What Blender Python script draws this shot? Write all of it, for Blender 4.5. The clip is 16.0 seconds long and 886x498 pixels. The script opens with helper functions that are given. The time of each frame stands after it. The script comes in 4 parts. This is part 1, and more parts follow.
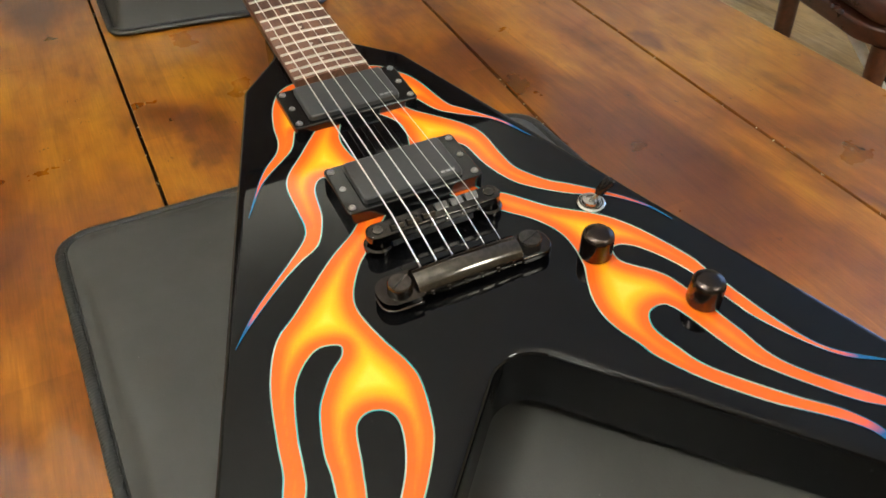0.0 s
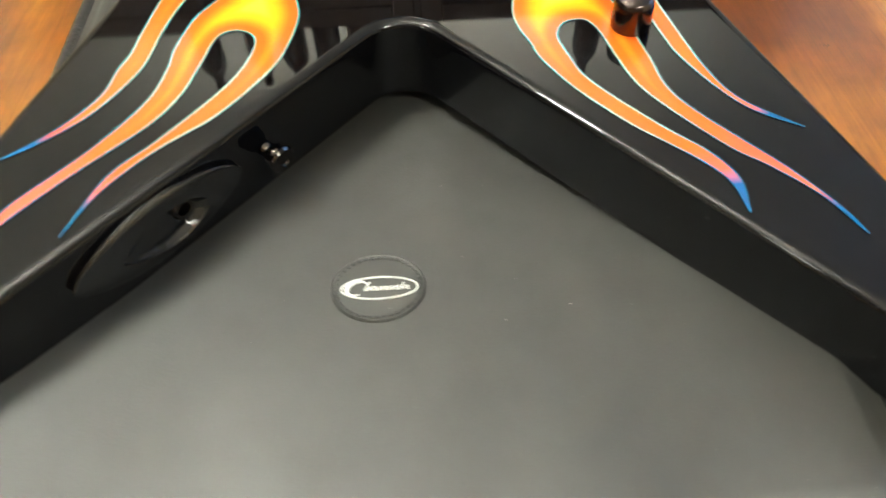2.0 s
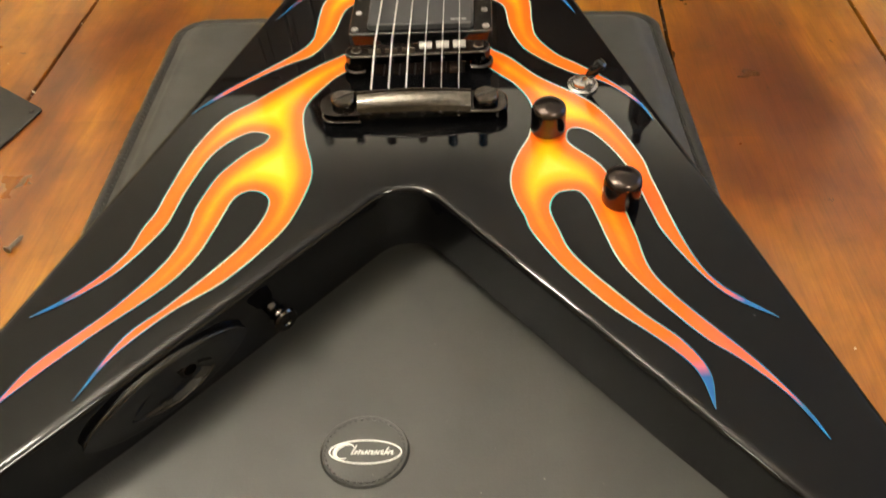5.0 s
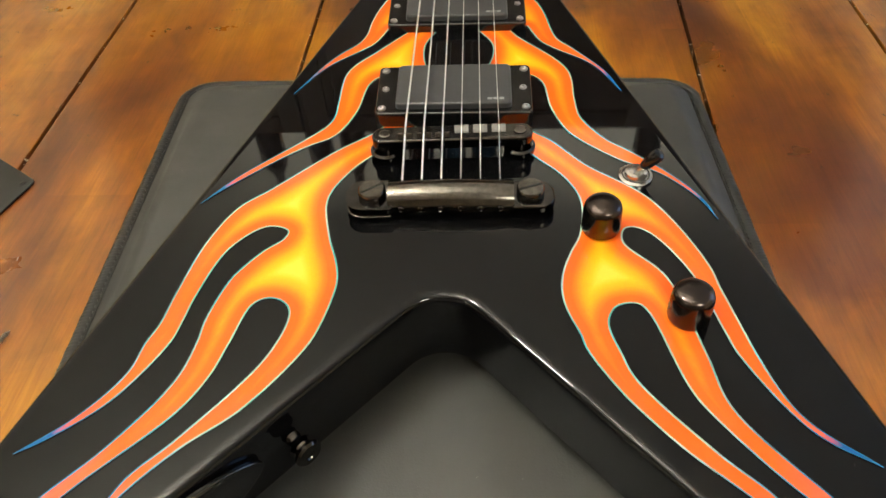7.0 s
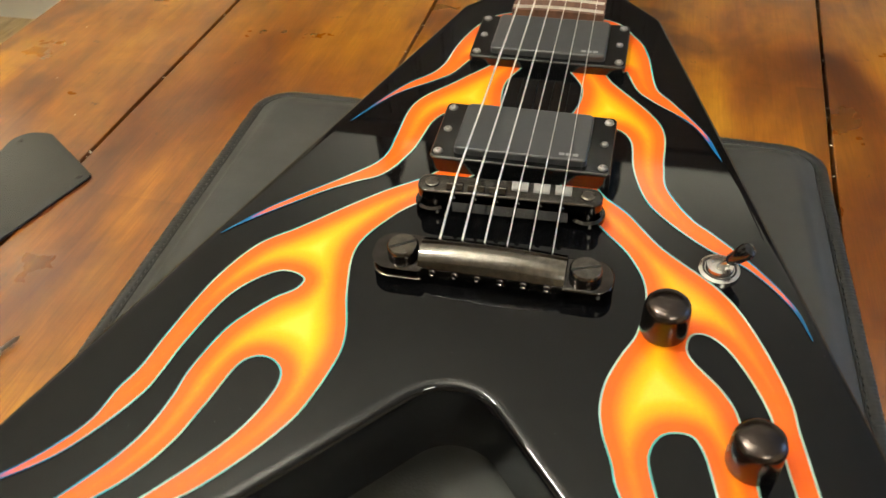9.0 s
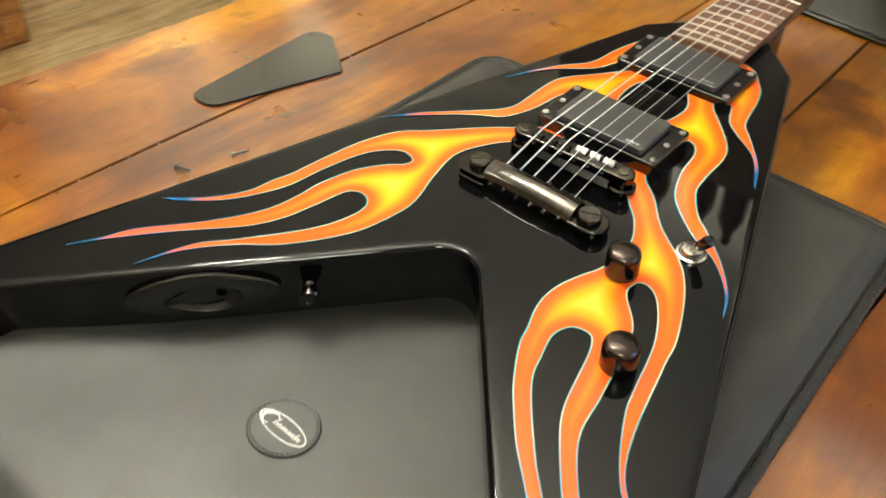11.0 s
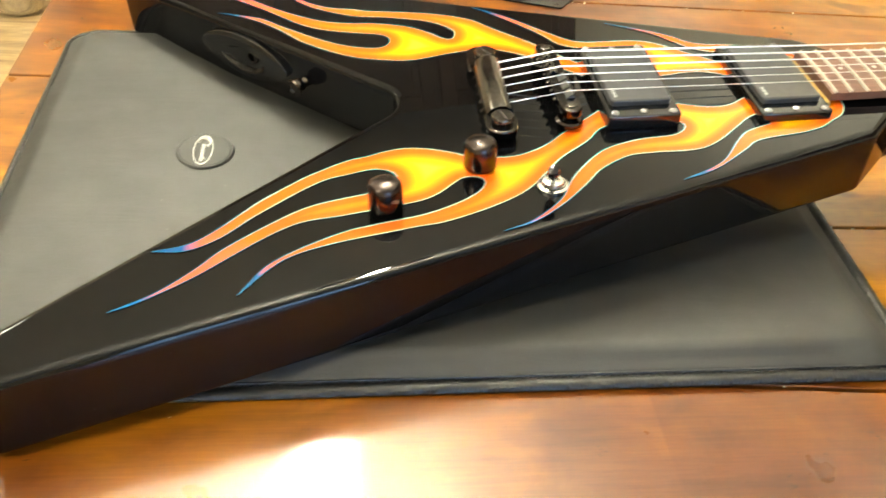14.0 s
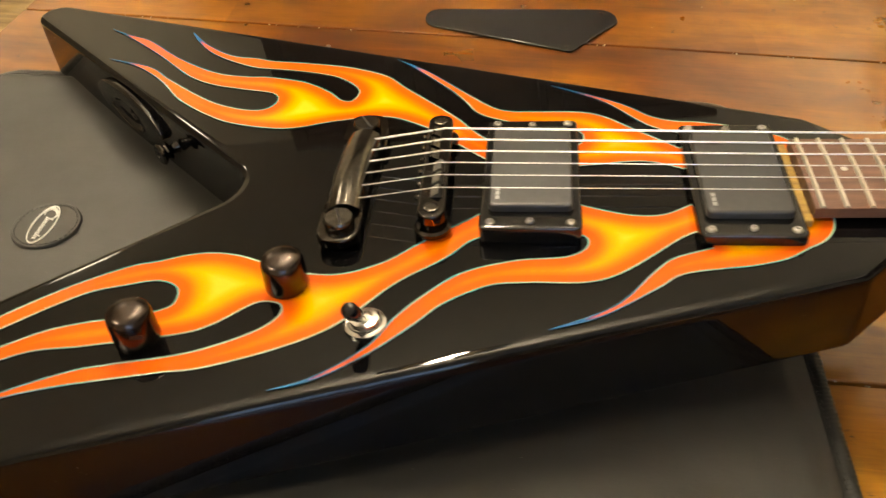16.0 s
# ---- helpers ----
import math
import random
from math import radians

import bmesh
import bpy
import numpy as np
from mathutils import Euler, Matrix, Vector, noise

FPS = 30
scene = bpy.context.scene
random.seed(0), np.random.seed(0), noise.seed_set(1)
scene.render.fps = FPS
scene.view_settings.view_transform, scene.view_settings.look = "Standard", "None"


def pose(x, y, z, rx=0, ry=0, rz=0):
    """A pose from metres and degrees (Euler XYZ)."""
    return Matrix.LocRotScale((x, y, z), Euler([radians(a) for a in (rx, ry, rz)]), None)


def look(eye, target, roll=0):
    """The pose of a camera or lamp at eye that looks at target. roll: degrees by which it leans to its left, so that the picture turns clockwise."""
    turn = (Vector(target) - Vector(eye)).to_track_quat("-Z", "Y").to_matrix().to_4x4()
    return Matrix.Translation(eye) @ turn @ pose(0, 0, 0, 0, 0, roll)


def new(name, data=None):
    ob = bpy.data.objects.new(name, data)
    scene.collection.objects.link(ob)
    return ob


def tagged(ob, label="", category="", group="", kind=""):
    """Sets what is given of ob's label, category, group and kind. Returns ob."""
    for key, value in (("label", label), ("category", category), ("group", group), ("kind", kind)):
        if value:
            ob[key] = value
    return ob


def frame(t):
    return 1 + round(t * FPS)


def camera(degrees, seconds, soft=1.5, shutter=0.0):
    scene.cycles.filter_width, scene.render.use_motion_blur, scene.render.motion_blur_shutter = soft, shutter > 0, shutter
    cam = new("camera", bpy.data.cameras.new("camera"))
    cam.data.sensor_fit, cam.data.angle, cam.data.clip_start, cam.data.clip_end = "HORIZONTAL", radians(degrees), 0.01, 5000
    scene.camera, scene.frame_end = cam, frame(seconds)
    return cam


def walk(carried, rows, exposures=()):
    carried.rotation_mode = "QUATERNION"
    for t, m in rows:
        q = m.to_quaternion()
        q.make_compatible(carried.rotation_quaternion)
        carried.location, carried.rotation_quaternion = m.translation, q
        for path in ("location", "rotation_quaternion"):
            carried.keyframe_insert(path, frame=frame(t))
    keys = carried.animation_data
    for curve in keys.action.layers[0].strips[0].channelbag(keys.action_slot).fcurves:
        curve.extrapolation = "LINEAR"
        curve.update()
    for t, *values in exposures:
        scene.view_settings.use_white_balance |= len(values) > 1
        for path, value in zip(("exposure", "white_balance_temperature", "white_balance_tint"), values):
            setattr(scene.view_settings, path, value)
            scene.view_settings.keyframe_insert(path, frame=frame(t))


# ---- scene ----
cam = camera(56.0, 16.0, shutter=0.4)
PATH = [
    (0, (-0.1567, -0.2897, 1.1866), (0.0308, 0.0930, 0.7642), 0.44),
    (0.5, (-0.1702, -0.3013, 1.1762), (0.0278, 0.0734, 0.7514), 0.57),
    (1, (-0.1531, -0.3179, 1.1548), (0.0327, 0.0442, 0.7140), 0.89),
    (1.5, (-0.1025, -0.3524, 1.1130), (0.0092, 0.0032, 0.6428), 1.31),
    (2, (0.0070, -0.4112, 1.0956), (0.0148, -0.0383, 0.6256), -1.99),
    (2.5, (0.0296, -0.4104, 1.0867), (0.0373, -0.0514, 0.6060), 0.28),
    (3, (0.0423, -0.4240, 1.0882), (0.0450, -0.0689, 0.6046), -0.43),
    (3.5, (0.0553, -0.4026, 1.0989), (0.0548, -0.0526, 0.6116), -2.02),
    (4, (0.0504, -0.3892, 1.1080), (0.0446, -0.0370, 0.6223), -2.59),
    (4.5, (0.0347, -0.3916, 1.1277), (0.0219, -0.0201, 0.6567), -2.66),
    (5, (0.0434, -0.3804, 1.1507), (0.0080, 0.0156, 0.7014), -4.68),
    (5.2, (0.0411, -0.3793, 1.1559), (0.0022, 0.0219, 0.7115), -4.57),
    (7.3, (0.0162, -0.3102, 1.1373), (-0.0128, 0.1053, 0.7053), -3.31),
    (7.5, (0.0265, -0.3073, 1.1291), (-0.0247, 0.1134, 0.7044), -4.36),
    (8, (0.0184, -0.2652, 1.1175), (-0.0457, 0.1533, 0.6924), -4.66),
    (8.2, (0.0062, -0.2486, 1.1084), (-0.0545, 0.1690, 0.6819), -4.27),
    (10.3, (0.1613, -0.2927, 1.1556), (-0.0724, 0.0616, 0.7315), -1.23),
    (10.5, (0.1694, -0.3218, 1.1648), (-0.0643, 0.0322, 0.7404), -0.07),
    (11, (0.2201, -0.3281, 1.1767), (-0.0689, -0.0068, 0.7606), -1.33),
    (11.5, (0.2983, -0.2608, 1.1713), (-0.0669, -0.0206, 0.7603), -4.64),
    (12, (0.3235, -0.2559, 1.1639), (-0.0758, -0.0789, 0.7526), -6.20),
    (12.5, (0.3382, -0.2436, 1.1447), (-0.0520, -0.0734, 0.7219), -3.81),
    (13, (0.3690, -0.2190, 1.1280), (-0.0258, -0.0681, 0.7021), -1.77),
    (13.5, (0.4337, -0.1746, 1.1212), (0.0166, -0.0792, 0.7006), 1.99),
    (14, (0.4715, -0.0808, 1.1274), (0.0235, -0.0343, 0.7310), 0.41),
    (14.5, (0.4074, -0.0171, 1.1165), (-0.0484, 0.0159, 0.7277), -0.35),
    (15, (0.3415, 0.0150, 1.0906), (-0.1201, 0.0289, 0.7076), -1.85),
    (15.5, (0.3335, 0.0364, 1.0865), (-0.1243, 0.0031, 0.7001), -4.24),
    (16, (0.3386, 0.0936, 1.0902), (-0.1125, 0.0242, 0.7007), -5.17),
]
# Place, in metres: z up, table top at 0.75; the guitar's own frame is tipped by a few degrees, neck up.
GUITAR = pose(0, 0, 0.75, 5.3) @ pose(0, 0, -0.765)
EXPOSURE = [(0, -0.2, 6300, 6), (0.5, -0.03, 6100, 6), (1, 0, 5800, 6), (1.5, -0.15, 5900, 5.5), (2, 0.58, 6250, 4.2), (2.5, 0.75, 6650, 4.5), (3, 0.5, 6950, 6.5), (3.5, 0.33, 6800, 6.5), (4, 0.6, 6700, 6.8), (4.5, 0.82, 6550, 6.3), (5, 0.13, 7200, 9.8), (7.5, -0.06, 6600, 5), (8, -0.06, 6550, 4.2), (10.5, -0.04, 6750, 5), (11, 0.18, 6700, 3.6), (11.5, 0.26, 6700, 1.8), (12, 0.1, 6800, 2.6), (13, 0.2, 7000, 2.5), (13.5, 0.36, 7400, 1.4), (14, 0.85, 7200, 1.4), (14.5, 0.62, 7100, 5), (15, 0.06, 8400, 10), (16, -0.08, 8700, 11)]
walk(cam, [(t, GUITAR @ look(eye, target, roll)) for t, eye, target, roll in PATH], EXPOSURE)
from mathutils.geometry import delaunay_2d_cdt


# ---- light ----
world = bpy.data.worlds.new("world")
scene.world = world
world.use_nodes = True
world.node_tree.nodes["Background"].inputs[0].default_value = (0.05, 0.08, 0.16, 1)
world.node_tree.nodes["Background"].inputs[1].default_value = 0.3
LAMP_STRENGTH = 500.0
LAMP_COLOUR = (1.0, 0.965, 0.85, 1)


# ---- materials ----
def nodes_of(name):
    m = bpy.data.materials.new(name)
    m.use_nodes = True
    nt = m.node_tree
    return m, nt, nt.nodes["Principled BSDF"]


def add(nt, kind, **sockets):
    n = nt.nodes.new(kind)
    for k, v in sockets.items():
        n.inputs[k.replace("_", " ")].default_value = v
    return n


def ramp(nt, fac, stops):
    r = nt.nodes.new("ShaderNodeValToRGB")
    while len(r.color_ramp.elements) < len(stops):
        r.color_ramp.elements.new(0.5)
    for e, (p, c) in zip(r.color_ramp.elements, stops):
        e.position, e.color = p, (*c, 1)
    nt.links.new(fac, r.inputs[0])
    return r.outputs[0]


def coords(nt, scale=(1, 1, 1), random_shift=False):
    tc = nt.nodes.new("ShaderNodeTexCoord")
    mp = nt.nodes.new("ShaderNodeMapping")
    mp.inputs["Scale"].default_value = scale
    nt.links.new(tc.outputs["Object"], mp.inputs["Vector"])
    if random_shift:
        info = nt.nodes.new("ShaderNodeObjectInfo")
        mul = nt.nodes.new("ShaderNodeMath")
        mul.operation = "MULTIPLY"
        mul.inputs[1].default_value = 37.0
        nt.links.new(info.outputs["Random"], mul.inputs[0])
        comb = nt.nodes.new("ShaderNodeCombineXYZ")
        nt.links.new(mul.outputs[0], comb.inputs[0])
        nt.links.new(mul.outputs[0], comb.inputs[1])
        nt.links.new(comb.outputs[0], mp.inputs["Location"])
    return mp.outputs[0]


def noise_of(nt, vec, scale, detail=4.0, rough=0.55, distortion=0.0):
    n = add(nt, "ShaderNodeTexNoise", Scale=scale, Detail=detail, Roughness=rough, Distortion=distortion)
    nt.links.new(vec, n.inputs["Vector"])
    return n.outputs[0]


def mix(nt, fac, a, b, mode="MIX"):
    n = nt.nodes.new("ShaderNodeMixRGB")
    n.blend_type = mode
    for i, v in enumerate((fac, a, b)):
        if isinstance(v, (int, float)):
            n.inputs[i].default_value = v
        elif isinstance(v, tuple):
            n.inputs[i].default_value = (*v, 1)
        else:
            nt.links.new(v, n.inputs[i])
    return n.outputs[0]


def bump(nt, bsdf, height, strength, distance):
    b = add(nt, "ShaderNodeBump", Strength=strength, Distance=distance)
    nt.links.new(height, b.inputs["Height"])
    nt.links.new(b.outputs[0], bsdf.inputs["Normal"])


def plain(name, colour, rough=0.5, metal=0.0, vary=0.12, scale=60.0, coat=0.0, relief=0.0):
    """A surface of one paint or metal with slight wear in tone and gloss."""
    m, nt, p = nodes_of(name)
    vec = coords(nt)
    n = noise_of(nt, vec, scale)
    dark = tuple(c * (1 - vary) for c in colour)
    lite = tuple(min(1, c * (1 + vary)) for c in colour)
    nt.links.new(ramp(nt, n, [(0.3, dark), (0.7, lite)]), p.inputs["Base Color"])
    nt.links.new(ramp(nt, noise_of(nt, vec, scale * 0.4), [(0.3, (rough * 0.85,) * 3), (0.7, (rough * 1.15,) * 3)]), p.inputs["Roughness"])
    p.inputs["Metallic"].default_value = metal
    p.inputs["Coat Weight"].default_value = coat
    p.inputs["Coat Roughness"].default_value = 0.05
    if relief:
        bump(nt, p, n, 0.4, relief)
    return m


def lacquer():
    """Black guitar lacquer with dust, hairlines and a faint haze."""
    m, nt, p = nodes_of("black_lacquer")
    vec = coords(nt)
    p.inputs["Base Color"].default_value = (0.002, 0.002, 0.0023, 1)
    haze = noise_of(nt, vec, 9.0, 5)
    nt.links.new(ramp(nt, haze, [(0.35, (0.02,) * 3), (0.7, (0.05,) * 3)]), p.inputs["Roughness"])
    dust = noise_of(nt, vec, 900.0, 1)
    specks = ramp(nt, dust, [(0.775, (0.002, 0.002, 0.0023)), (0.80, (0.09, 0.09, 0.085))])
    nt.links.new(specks, p.inputs["Base Color"])
    p.inputs["IOR"].default_value = 1.39
    return m


def flame_paint():
    """Airbrushed flame: red-orange rim, yellow core, salmon and blue towards the tips."""
    m, nt, p = nodes_of("flame_paint")
    edge = nt.nodes.new("ShaderNodeAttribute")
    edge.attribute_name = "edge"
    tip = nt.nodes.new("ShaderNodeAttribute")
    tip.attribute_name = "tip"
    # The last core stop is paled beyond the yellow paint to suggest overexposure.
    core = ramp(nt, edge.outputs["Fac"], [(0.0, (0.74, 0.100, 0.012)), (0.23, (0.75, 0.110, 0.010)), (0.38, (0.76, 0.17, 0.010)), (0.58, (0.77, 0.31, 0.008)), (0.75, (0.78, 0.39, 0.012)), (0.95, (0.80, 0.50, 0.045))])
    pink = mix(nt, ramp(nt, tip.outputs["Fac"], [(0.2, (1, 1, 1)), (0.42, (0, 0, 0))]), core, (0.72, 0.105, 0.070))
    blue = mix(nt, ramp(nt, tip.outputs["Fac"], [(0.16, (1, 1, 1)), (0.25, (0, 0, 0))]), pink, (0.008, 0.080, 0.25))
    vec = coords(nt)
    grain = mix(nt, 0.06, blue, noise_of(nt, vec, 700.0, 2), "OVERLAY")
    nt.links.new(grain, p.inputs["Base Color"])
    nt.links.new(ramp(nt, noise_of(nt, vec, 9.0, 5), [(0.35, (0.04,) * 3), (0.7, (0.09,) * 3)]), p.inputs["Roughness"])
    return m


def stripe_paint():
    """Hand-pulled pinstripe, pale near the neck, teal to blue at the tips."""
    m, nt, p = nodes_of("pinstripe_paint")
    tip = nt.nodes.new("ShaderNodeAttribute")
    tip.attribute_name = "tip"
    vec = coords(nt)
    tone = ramp(nt, noise_of(nt, vec, 22.0, 2), [(0.35, (0.07, 0.35, 0.34)), (0.65, (0.34, 0.48, 0.38))])
    c = mix(nt, ramp(nt, tip.outputs["Fac"], [(0.25, (1, 1, 1)), (0.75, (0, 0, 0))]), tone, (0.012, 0.13, 0.28))
    nt.links.new(c, p.inputs["Base Color"])
    p.inputs["Roughness"].default_value = 0.08
    p.inputs["Coat Weight"].default_value = 0.5
    return m


def vinyl():
    """Black leatherette: fine pebble grain, soft creases, worn sheen."""
    m, nt, p = nodes_of("black_leatherette")
    vec = coords(nt)
    cells = add(nt, "ShaderNodeTexVoronoi", Scale=850.0)
    nt.links.new(vec, cells.inputs["Vector"])
    soft = noise_of(nt, vec, 7.0, 4)
    fold = noise_of(nt, coords(nt, (28, 6, 1)), 1.0, 4, 0.6, 0.6)
    scuff = noise_of(nt, vec, 420.0, 2)
    c = ramp(nt, soft, [(0.3, (0.0115, 0.0112, 0.0092)), (0.7, (0.0165, 0.016, 0.0132))])
    c = mix(nt, ramp(nt, scuff, [(0.775, (0, 0, 0)), (0.80, (0.8,) * 3)]), c, (0.22, 0.21, 0.19))
    nt.links.new(c, p.inputs["Base Color"])
    nt.links.new(ramp(nt, noise_of(nt, vec, 30.0, 5), [(0.3, (0.52,) * 3), (0.7, (0.63,) * 3)]), p.inputs["Roughness"])
    h = mix(nt, 0.055, mix(nt, 0.6, soft, fold), cells.outputs["Distance"])
    bump(nt, p, h, 0.36, 0.0024)
    p.inputs["Specular IOR Level"].default_value = 0.82
    return m


def stained_wood(name, dark, mid, lite, rough=0.2, grain=1.0, shift=True, coat=0.4):
    """Varnished, unevenly stained plank wood, grain along its y axis."""
    m, nt, p = nodes_of(name)
    vec = coords(nt, (1, 1, 1), shift)
    longv = coords(nt, (14 * grain, 1.2 * grain, 8 * grain), shift)
    blotch = noise_of(nt, vec, 5.5, 5, 0.6, 0.6)
    streak = noise_of(nt, longv, 3.0, 8, 0.65, 1.2)
    fine = noise_of(nt, coords(nt, (90, 4, 60), shift), 4.0, 6, 0.7)
    base = ramp(nt, blotch, [(0.30, dark), (0.47, mid), (0.68, lite)])
    vein = ramp(nt, streak, [(0.32, (0.28, 0.22, 0.2)), (0.55, (1, 1, 1)), (0.75, (1.25, 1.2, 1.1))])
    c = mix(nt, 0.75, base, vein, "MULTIPLY")
    c = mix(nt, 0.35, c, ramp(nt, fine, [(0.35, (0.5, 0.42, 0.4)), (0.6, (1, 1, 1))]), "MULTIPLY")
    knots = add(nt, "ShaderNodeTexVoronoi", Scale=5.0)
    nt.links.new(coords(nt, (1, 0.7, 1), shift), knots.inputs["Vector"])
    c = mix(nt, ramp(nt, knots.outputs["Distance"], [(0.0, (0.85,) * 3), (0.07, (0.4,) * 3), (0.16, (0, 0, 0))]), c, tuple(v * 0.55 for v in dark))
    pits = noise_of(nt, vec, 130.0, 2)
    c = mix(nt, ramp(nt, pits, [(0.73, (0, 0, 0)), (0.77, (0.8,) * 3)]), c, tuple(v * 0.35 for v in dark))
    nt.links.new(c, p.inputs["Base Color"])
    nt.links.new(ramp(nt, noise_of(nt, vec, 14.0, 4), [(0.3, (rough * 0.8,) * 3), (0.7, (rough * 1.5,) * 3)]), p.inputs["Roughness"])
    p.inputs["Coat Weight"].default_value = coat
    p.inputs["Coat Roughness"].default_value = 0.09
    bump(nt, p, mix(nt, 0.5, streak, fine), 0.12, 0.0015)
    return m


def table_wood():
    """Glossy varnish over blotchy amber stain: board tints, soft grain, knots, dents and one white cup ring."""
    m, nt, p = nodes_of("stained_pine")
    flat = coords(nt)
    vec = coords(nt, (1, 1, 1), True)
    axes = nt.nodes.new("ShaderNodeSeparateXYZ")
    nt.links.new(vec, axes.inputs[0])
    turned = nt.nodes.new("ShaderNodeCombineXYZ")
    nt.links.new(axes.outputs["Y"], turned.inputs[0])
    nt.links.new(axes.outputs["X"], turned.inputs[1])
    boards = add(nt, "ShaderNodeTexBrick", Scale=1.0, Mortar_Size=0.0005, Mortar_Smooth=0.6, Brick_Width=0.46, Row_Height=0.083)
    boards.inputs["Color1"].default_value = (0.0, 0.0, 0.0, 1)
    boards.inputs["Color2"].default_value = (1.0, 1.0, 1.0, 1)
    boards.inputs["Mortar"].default_value = (0.3, 0.3, 0.3, 1)
    nt.links.new(turned.outputs[0], boards.inputs["Vector"])
    blotch = noise_of(nt, coords(nt, (1.7, 0.6, 1)), 4.6, 4, 0.55, 0.7)
    c = ramp(nt, blotch, [(0.33, (0.082, 0.021, 0.003)), (0.43, (0.170, 0.050, 0.004)), (0.53, (0.280, 0.099, 0.006)), (0.67, (0.420, 0.182, 0.010))])
    c = mix(nt, 0.55, c, ramp(nt, boards.outputs["Color"], [(0.0, (0.66, 0.58, 0.50)), (0.5, (1.0, 0.98, 0.95)), (1.0, (1.18, 1.16, 1.10))]), "MULTIPLY")
    red = noise_of(nt, coords(nt, (2.0, 1.1, 1), True), 5.5, 4, 0.5, 0.3)
    c = mix(nt, ramp(nt, red, [(0.60, (0, 0, 0)), (0.66, (0.75,) * 3)]), c, (0.100, 0.026, 0.006))
    mottle = noise_of(nt, coords(nt, (1.25, 0.85, 1)), 26.0, 5, 0.6, 0.6)
    c = mix(nt, 0.46, c, ramp(nt, mottle, [(0.32, (0.52, 0.43, 0.36)), (0.52, (1.0, 1.0, 1.0)), (0.72, (1.22, 1.24, 1.25))]), "MULTIPLY")
    streak = noise_of(nt, coords(nt, (17, 1.0, 8), True), 3.0, 7, 0.6, 1.0)
    c = mix(nt, 0.36, c, ramp(nt, streak, [(0.34, (0.42, 0.33, 0.27)), (0.50, (1, 1, 1)), (0.70, (1.2, 1.18, 1.12))]), "MULTIPLY")
    fine = noise_of(nt, coords(nt, (150, 6, 60), True), 4.0, 5, 0.7)
    c = mix(nt, 0.35, c, ramp(nt, fine, [(0.36, (0.52, 0.44, 0.38)), (0.6, (1.05, 1.05, 1.05))]), "MULTIPLY")
    knots = add(nt, "ShaderNodeTexVoronoi", Scale=4.6)
    warp = mix(nt, 0.035, coords(nt, (1, 0.72, 1), True), add(nt, "ShaderNodeTexNoise", Scale=16.0, Detail=3.0).outputs["Color"])
    nt.links.new(warp, knots.inputs["Vector"])
    some = ramp(nt, knots.outputs["Color"], [(0.46, (0, 0, 0)), (0.50, (1, 1, 1))])
    halo = ramp(nt, knots.outputs["Distance"], [(0.0, (0.85,) * 3), (0.03, (0.75,) * 3), (0.05, (0.42,) * 3), (0.075, (0.5,) * 3), (0.09, (0.28,) * 3), (0.17, (0, 0, 0))])
    c = mix(nt, mix(nt, 1.0, halo, some, "MULTIPLY"), c, (0.070, 0.020, 0.005))
    nicks = add(nt, "ShaderNodeTexVoronoi", Scale=30.0)
    nt.links.new(mix(nt, 0.03, coords(nt, (1, 2.1, 1), True), add(nt, "ShaderNodeTexNoise", Scale=90.0, Detail=2.0).outputs["Color"]), nicks.inputs["Vector"])
    few = ramp(nt, nicks.outputs["Color"], [(0.55, (0, 0, 0)), (0.57, (1, 1, 1))])
    nick = ramp(nt, nicks.outputs["Distance"], [(0.05, (0.85,) * 3), (0.11, (0, 0, 0))])
    c = mix(nt, mix(nt, 1.0, nick, few, "MULTIPLY"), c, (0.030, 0.010, 0.004))
    away = nt.nodes.new("ShaderNodeVectorMath")
    away.operation = "DISTANCE"
    away.inputs[1].default_value = (-0.396, -0.235, 0.75)
    nt.links.new(flat, away.inputs[0])
    ring = ramp(nt, away.outputs["Value"], [(0.028, (0, 0, 0)), (0.031, (0.36,) * 3), (0.034, (0.25,) * 3), (0.037, (0, 0, 0))])
    side = nt.nodes.new("ShaderNodeSeparateXYZ")
    nt.links.new(flat, side.inputs[0])
    arc = nt.nodes.new("ShaderNodeMath")
    arc.operation = "MULTIPLY_ADD"
    nt.links.new(side.outputs["Y"], arc.inputs[0])
    arc.inputs[1].default_value, arc.inputs[2].default_value = 20.0, 5.1
    ring = mix(nt, 1.0, ring, ramp(nt, arc.outputs[0], [(0.0, (0, 0, 0)), (0.35, (1, 1, 1))]), "MULTIPLY")
    ring = mix(nt, 0.6, ring, ramp(nt, noise_of(nt, flat, 40.0, 3), [(0.40, (0, 0, 0)), (0.60, (1, 1, 1))]), "MULTIPLY")
    dust = add(nt, "ShaderNodeTexVoronoi", Scale=42.0)
    nt.links.new(vec, dust.inputs["Vector"])
    lone = ramp(nt, dust.outputs["Color"], [(0.62, (0, 0, 0)), (0.64, (1, 1, 1))])
    speck = ramp(nt, dust.outputs["Distance"], [(0.018, (0.8,) * 3), (0.032, (0, 0, 0))])
    c = mix(nt, mix(nt, 1.0, speck, lone, "MULTIPLY"), c, (0.66, 0.60, 0.52))
    c = mix(nt, ring, c, (0.62, 0.52, 0.42))
    nt.links.new(c, p.inputs["Base Color"])
    nt.links.new(ramp(nt, noise_of(nt, vec, 14.0, 4), [(0.3, (0.26,) * 3), (0.7, (0.42,) * 3)]), p.inputs["Roughness"])
    p.inputs["Specular IOR Level"].default_value = 0.35
    p.inputs["Coat Weight"].default_value = 1.0
    p.inputs["Coat IOR"].default_value = 1.53
